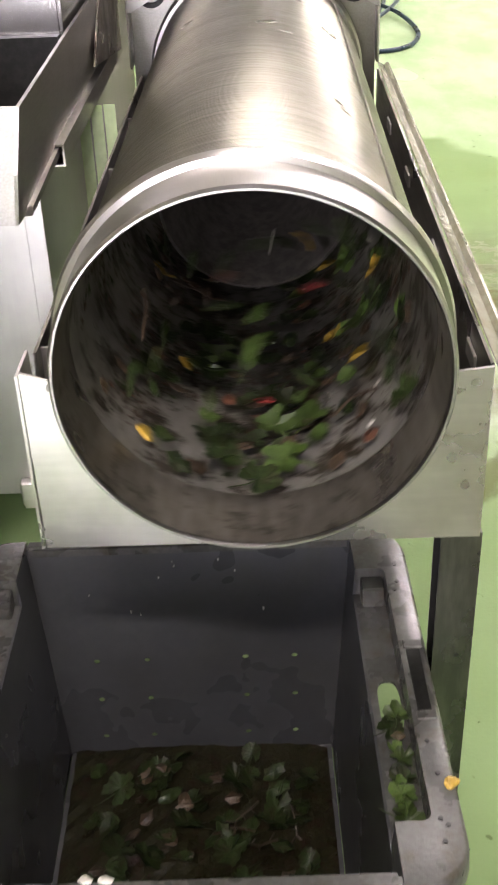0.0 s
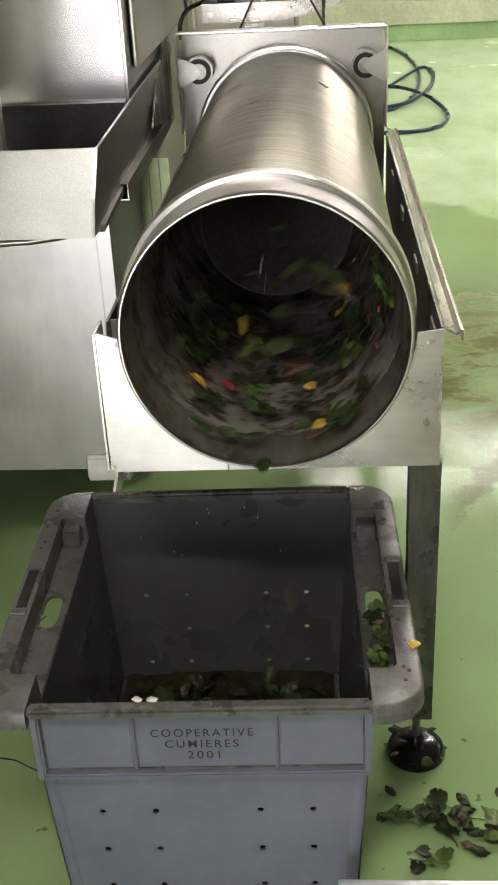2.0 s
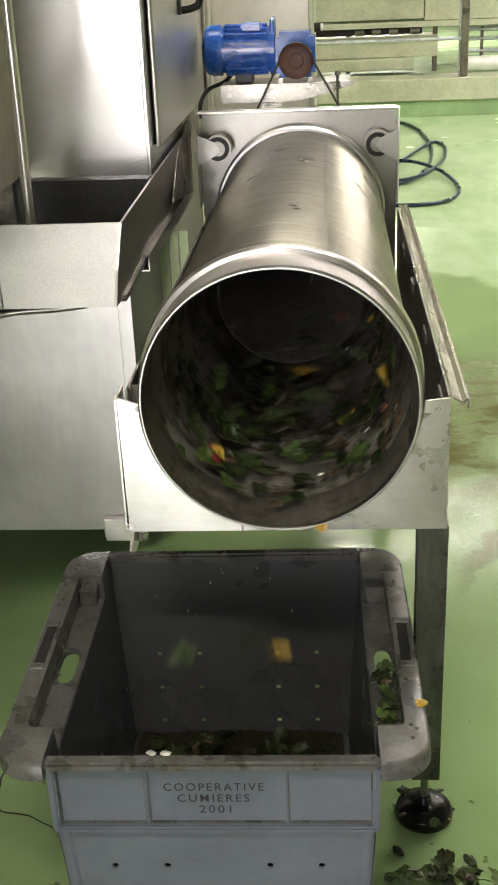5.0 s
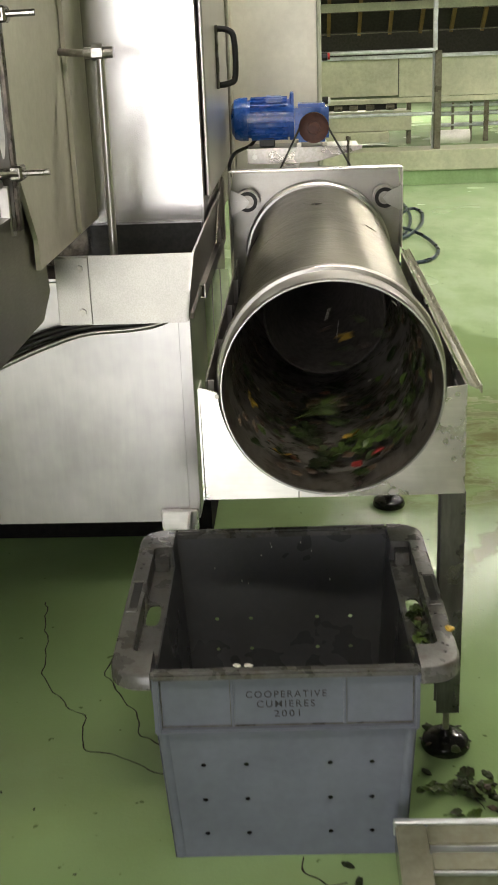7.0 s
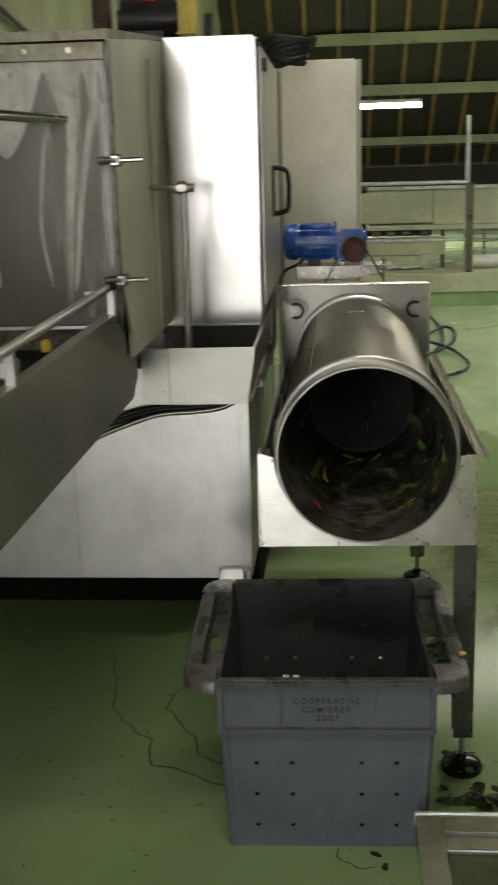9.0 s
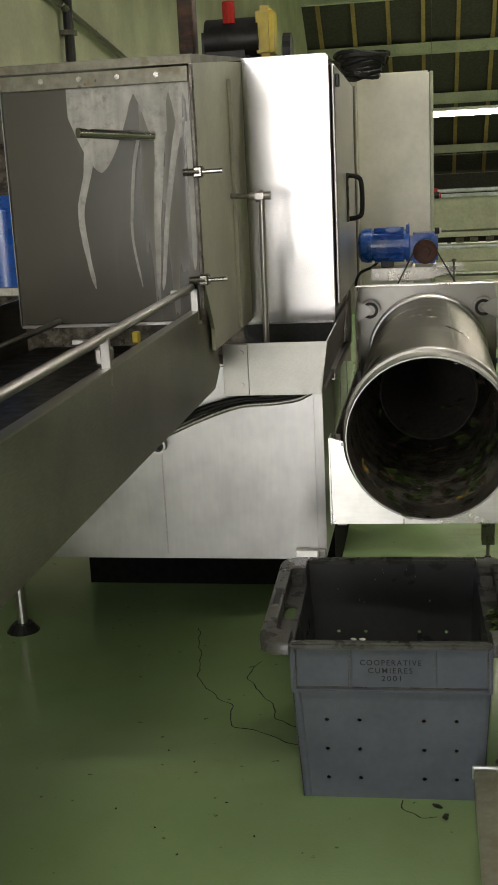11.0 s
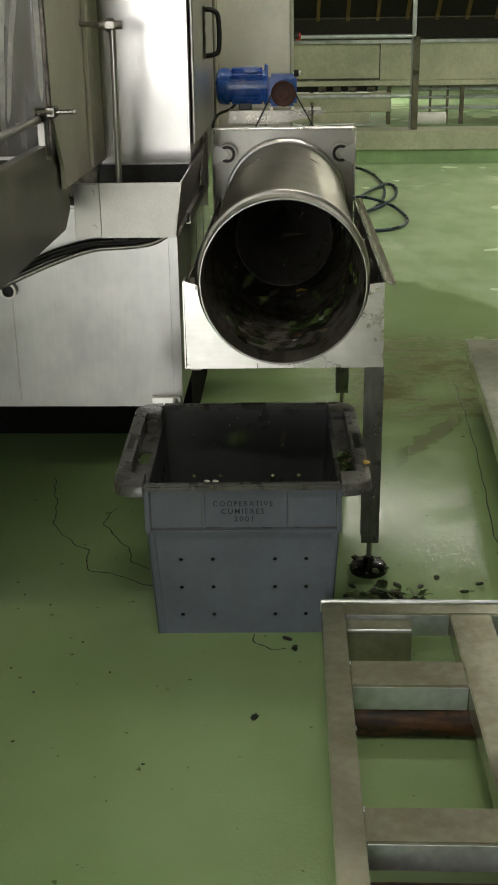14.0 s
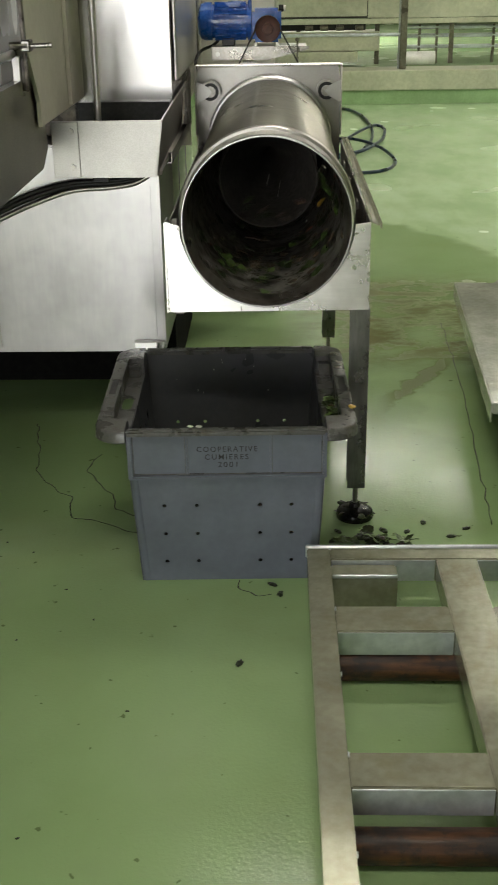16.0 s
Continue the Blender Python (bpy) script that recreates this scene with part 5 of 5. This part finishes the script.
# leaves and scraps resting on the floor beside the foot
rng = random.Random(21)
for x, y, n, spread in ((0.40, 0.19, 13, 0.05), (0.46, 0.15, 8, 0.04), (0.30, 0.20, 2, 0.02), (0.36, 0.11, 3, 0.04)):
    for k in range(n):
        a, s = rng.uniform(0, 6.28), spread * rng.random() ** 0.5
        kind = rng.choice((2, 5, 0, 9, 4, 9, 2, 10, 1, 5, 9))
        ob = loose(kind, pose(x + s * math.cos(a) * 1.3, y + s * math.sin(a) * 0.8, 0.004 + 0.0025 * k, rng.uniform(-14, 14), rng.uniform(-14, 14), rng.uniform(0, 360)), "on the wet floor", "leaves on the floor")
        ob.scale = (0.85, 0.85, 1.2) if kind < 3 else (0.8, 0.8, 0.9)
for x, y in ((0.296, 0.262), (0.61, 0.233), (0.542, 0.316), (0.49, 0.262), (0.037, -0.372), (0.112, -0.025), (0.131, -0.072), (-0.504, -0.474), (-0.357, -0.926), (-0.545, 0.144), (-0.579, -0.175),
             (-0.328, -0.192), (-0.63, 0.2), (-0.42, -0.05), (-0.2, -0.55), (0.66, 0.28), (-0.70, -0.1), (-0.5, -0.28)):
    big = x > 0
    kind = 9
    ob = loose(kind, pose(x, y, 0.003, 0, 0, rng.uniform(0, 360)), "on the wet floor", "scraps on the floor")
    ob.scale = (0.65, 0.65, 0.65) if big else (0.22, 0.22, 0.22)

# wet scraps draped over the rubber foot
for k in range(9):
    a = 0.7 * k + 0.2
    ob = loose((9, 9, 10, 9, 9, 10, 9, 9, 10)[k], pose(0.349 + 0.048 * math.cos(a), 0.362 + 0.048 * math.sin(a), 0.022 if k % 2 else 0.010, -35 * math.sin(a), 35 * math.cos(a), 57 * k), "clinging to the machine's rubber foot", "scraps on the foot")
    ob.scale = (0.8, 0.8, 0.7)

# bits on the crate
loose(8, pose(0.317, 0.124, 0.439, 20, 10, 30), "on the crate rim", "bits on the crate").scale = (0.72, 0.72, 0.8)
for x in (-0.088, -0.066):
    ob = new("white_fleck", scrap_mesh("white_fleck", 0.0065, int(-x * 1000), PETAL))
    ob.matrix_basis = pose(x, 0.001, 0.437, 0, 0, 40 * x)
    tagged(ob, "white grape pip fleck on the crate rim", "fleck", "bits on the crate")
for k in range(10):
    kind = (0, 4, 0, 2, 5, 1, 4, 10, 2, 0)[k]
    y = 0.11 + 0.018 * k
    ob = loose(kind, pose(0.266 + 0.005 * math.sin(3 * k), y, 0.391 + 0.002 * (k % 4), 12 * math.sin(k), 10 * math.cos(2 * k), 50 * k), "in the crate's handle pocket", "bits on the crate")
    ob.scale = (0.62, 0.62, 0.8)

# the heap at the bottom of the crate
heap_rng = random.Random(5)


def heap(x, y):
    return 0.012 + 0.030 * max(0.0, 1 - ((x / 0.23) ** 4)) * (0.6 + 0.8 * noise.noise(Vector((x * 9, y * 9, 2)))) * (0.55 + 0.45 * math.sin(math.pi * min(1, max(0, y / 0.55))))


bm = B()
nx, ny = 26, 32
g = [[bm.verts.new((-0.213 + 0.426 * i / nx - 0.0245 * 0.56 * j / ny, 0.017 + 0.555 * j / ny, heap(-0.222 + 0.444 * i / nx, 0.014 + 0.56 * j / ny) + heap_rng.uniform(0, 0.006))) for j in range(ny + 1)] for i in range(nx + 1)]
for i in range(nx):
    for j in range(ny):
        bm.faces.new((g[i][j], g[i + 1][j], g[i + 1][j + 1], g[i][j + 1]))
tagged(part("leaf_mush", bm, MUSH), "dark mush of leaves covering the crate bottom", "leaf heap", kind="stuff")
for k in range(135):
    y = heap_rng.uniform(0.05, 0.54)
    x = heap_rng.uniform(-0.18, 0.18) - 0.025 * y
    kind = heap_rng.choice((2, 5, 9, 5, 10, 5, 9, 2, 5, 9, 10, 7))
    loose(kind, pose(x, y, heap(x, y) + 0.010 + heap_rng.uniform(0, 0.012), heap_rng.uniform(-35, 35), heap_rng.uniform(-35, 35), heap_rng.uniform(0, 360)), "heaped in the crate", "leaves in the crate")


# ---------------------------------------------------------------- steel rack and low table
def steel_rack():
    t = thing("steel_rack", "galvanised steel rack of welded square tubes lying on rusty skids", "rack", (0, 0, 0))
    z0, z1 = 0.068, 0.130
    def bar(name, x0, x1, y0, y1, mat=RACK, a=z0, b=z1):
        return part(name, box(B(), x0, x1, y0, y1, a, b, 0.003, 2), mat, t)
    bar("side_tube", 0.199, 0.256, -2.2, -0.062)
    bar("side_tube", 0.96, 1.02, -2.2, -0.062)
    bar("end_tube", 0.2565, 0.9595, -0.115, -0.062)
    part("end_edge", box(B(), 0.196, 1.02, -0.0615, -0.048, 0.100, 0.134, 0.003), GALV_PALE, t, "pale front edge")
    for y0, y1 in ((-0.432, -0.330), (-0.930, -0.834), (-1.45, -1.35), (-1.95, -1.85)):
        bar("cross_tube", 0.2565, 0.5145, y0, y1)
        bar("cross_tube", 0.6155, 0.9595, y0, y1)
        # pale sheets put the bluish reflection on the tube fronts into the colour
        part("tube_sheen", box(B(), 0.258, 0.513, y0 - 0.003, y0 - 0.0005, z0 + 0.001, z1 - 0.004), GALV_PALE, t)
        part("tube_sheen", box(B(), 0.617, 0.958, y0 - 0.003, y0 - 0.0005, z0 + 0.001, z1 - 0.004), GALV_PALE, t)
    part("tube_sheen", box(B(), 0.258, 0.513, -0.118, -0.1155, z0 + 0.001, z1 - 0.004), GALV_PALE, t)
    part("tube_sheen", box(B(), 0.617, 0.958, -0.118, -0.1155, z0 + 0.001, z1 - 0.004), GALV_PALE, t)
    bar("middle_tube", 0.515, 0.615, -2.2, -0.1155)
    box_part = part("corner_block", box(B(), 0.257, 0.417, -0.170, -0.1185, 0.004, 0.117, 0.004, 2), RACK, t, "galvanised fork pocket")
    part("block_lip", box(B(), 0.258, 0.416, -0.1755, -0.1705, 0.109, 0.119, 0.002), GALV_PALE, box_part)
    for y in (-0.425, -0.972, -1.5, -2.0):
        part("skid", cyl(B(), (0.262, y, 0.0335), (1.0, y, 0.0335), 0.0335, 20), RUST, t, "rusty skid bar", True)
    for k in range(5):
        part("weld_bead", box(B(), 0.2555, 0.2585, -0.35 - 0.25 * k, -0.335 - 0.25 * k, 0.1295, 0.1318, 0.0008), GALV_PALE, t)


steel_rack()


def low_table():
    t = thing("low_table", "low wet galvanised steel platform standing on the floor", "platform", (0.774, 0.609, 0), )
    t.rotation_euler = (0, 0, radians(-3.7))
    part("top", box(B(), 0.0, 0.9, 0.0, 1.36, 0.215, 0.25, 0.004, 2), WET_TOP, t, "wet pale steel top sheet")
    part("end_flap", prism(B(), [(0.16, 1.362), (0.9, 1.362), (0.9, 2.0), (0.45, 2.0)], "z", 0.238, 0.248), WET_TOP, t, "slanting end flap")
    part("edge", box(B(), -0.004, -0.0005, 0.0, 1.36, 0.19, 0.252, 0.001), WET_TOP, t)
    for x, y in ((0.42, 0.05), (0.80, 0.05), (0.42, 1.20), (0.80, 1.20)):
        part("leg", box(B(), x, x + 0.05, y, y + 0.05, 0, 0.2145, 0.003), WHITE, t, "pale square leg")
    part("apron", box(B(), 0.471, 0.799, 0.06, 0.066, 0.15, 0.2145, 0.002), WET_TOP, t)


low_table()


def hose_coil():
    t = thing("water_hose", "dark blue water hose lying in loose coils on the floor", "hose", (0, 0, 0))
    z = 0.016
    pts = [(0.55, 9.6, z), (0.835, 9.4, z), (0.981, 8.9, z), (1.02, 8.0, z), (0.95, 7.2, z), (0.80, 6.6, z), (0.60, 6.35, z), (0.50, 6.7, z), (0.70, 7.1, z + 0.02), (0.95, 7.75, z + 0.03), (1.08, 8.15, z), (1.13, 7.9, z),
           (1.08, 7.4, z), (0.97, 6.85, z + 0.03), (0.80, 6.45, z + 0.03), (0.55, 6.5, z), (0.50, 6.95, z + 0.03), (0.75, 6.98, z + 0.05), (0.96, 6.72, z + 0.03), (1.06, 6.25, z), (1.0, 5.88, z), (0.86, 5.70, z), (0.60, 5.66, z), (0.40, 5.75, z), (0.30, 6.2, z)]
    part("hose", tube(B(), smooth_path([(x, y * 1.03 + 0.02, h) for x, y, h in pts], 8), 0.0135, 10), HOSE, t, smooth=True)


hose_coil()


# ---------------------------------------------------------------- what moves
SPIN = -150.0


def tumbling(k, rng_, high=False):
    """Rows for one piece carried round in the drum: up the rising side, then a fall back across, drifting to the outlet; it may drop into the crate."""
    turn_time, phase = rng_.uniform(1.25, 1.6), rng_.random()
    carry = rng_.uniform(0.76, 0.86)
    top_angle, low_angle = rng_.uniform(-25, 32), rng_.uniform(-172, -128)
    if high:
        top_angle, carry, low_angle = rng_.uniform(62, 86), rng_.uniform(0.80, 0.88), rng_.uniform(-112, -88)
    depth, creep = 0.10 + 0.62 * rng_.random(), rng_.choice((0.0, 0.012, 0.03, 0.05, 0.07))
    if high:
        creep = 0.0
    radius = R - 0.026 - rng_.uniform(0, 0.012)
    yaw, lean = rng_.uniform(0, 360), rng_.uniform(-18, 18)
    rows, gone = [], None
    rest = (rng_.uniform(-0.15, 0.17), rng_.uniform(0.10, 0.22))
    for i in range(161):
        t = i / 10
        s = t / turn_time + phase
        c, f = math.floor(s), s - math.floor(s)
        y = 0.29 + depth - creep * t
        if f < carry:
            a = low_angle + (top_angle - low_angle) * f / carry
            u = a
            x, z = CX + radius * math.cos(radians(a)), CZ + radius * math.sin(radians(a))
        else:
            q = (f - carry) / (1 - carry)
            u = top_angle + (360 + low_angle - top_angle) * q
            ax, az = radius * math.cos(radians(top_angle)), radius * math.sin(radians(top_angle))
            bx, bz = radius * math.cos(radians(low_angle)), radius * math.sin(radians(low_angle))
            x, z = CX + ax + (bx - ax) * q, CZ + az + (bz - az) * q - 0.05 * q * (1 - q)
        turn = -(u + 360 * c + 90)
        if gone is None and y < 0.31 and f < carry and -120 < a < -60:
            gone = (t, x, turn)
        if gone:
            dt = t - gone[0]
            z = max(heap(*rest) + 0.02, 0.66 - 4.9 * dt * dt)
            w = min(1.0, dt / 0.35)
            x, y, turn = gone[1] + (rest[0] - gone[1]) * w, 0.29 + (rest[1] - 0.29) * w, gone[2] - 60 * w
        elif y < 0.325:
            y = 0.325
        rows.append((t, pose(x, y, z, 0, turn, 0) @ pose(0, 0, 0, lean, 0, yaw)))
    return rows


def motions():
    steps = 48
    walk(spinning, [(16.0 * k / steps, pose(CX, 0.29, CZ, 0, SPIN * 16.0 * k / steps, 0)) for k in range(steps + 1)])
    n = 96
    walk(pulley, [(16.0 * k / n, pose(0.095, 0, 0.067, 0, -450 * 16.0 * k / n, 0)) for k in range(n + 1)])
    rng_ = random.Random(33)
    order = [0, 4, 6, 3, 8, 2, 7, 5, 1, 9, 10, 2, 4, 5, 9, 10, 9, 2, 0, 5, 10, 5, 9, 4, 8, 2, 10, 5, 9, 2, 3, 6, 4, 10, 2, 5, 9, 10, 7, 1, 5, 2, 9, 10, 4, 5, 9, 2, 10, 9]
    order += [10, 9, 5, 2, 10, 9, 5, 7, 10, 2, 9, 10, 5, 4, 9, 10, 2, 5, 10, 9, 0, 10, 5, 9, 2, 7, 10, 5, 9, 10, 4, 1, 10, 9, 5, 2, 10, 9, 5, 10]
    for k, kind in enumerate(order):
        ob = loose(kind, Matrix.Identity(4), "tumbling in the rotating drum", "leaves in the drum")
        walk(ob, tumbling(k, rng_))
    more = random.Random(88)
    for k in range(70):
        ob = loose(more.choice((4, 9, 5, 10, 10, 9, 2, 10, 4, 11, 9, 5, 3, 10, 0)), Matrix.Identity(4), "tumbling in the rotating drum", "leaves in the drum")
        walk(ob, tumbling(k, more))
    for k in range(9):
        ob = loose(12, Matrix.Identity(4), "falling inside the rotating drum", "drops in the drum")
        walk(ob, tumbling(k, more, True))


motions()
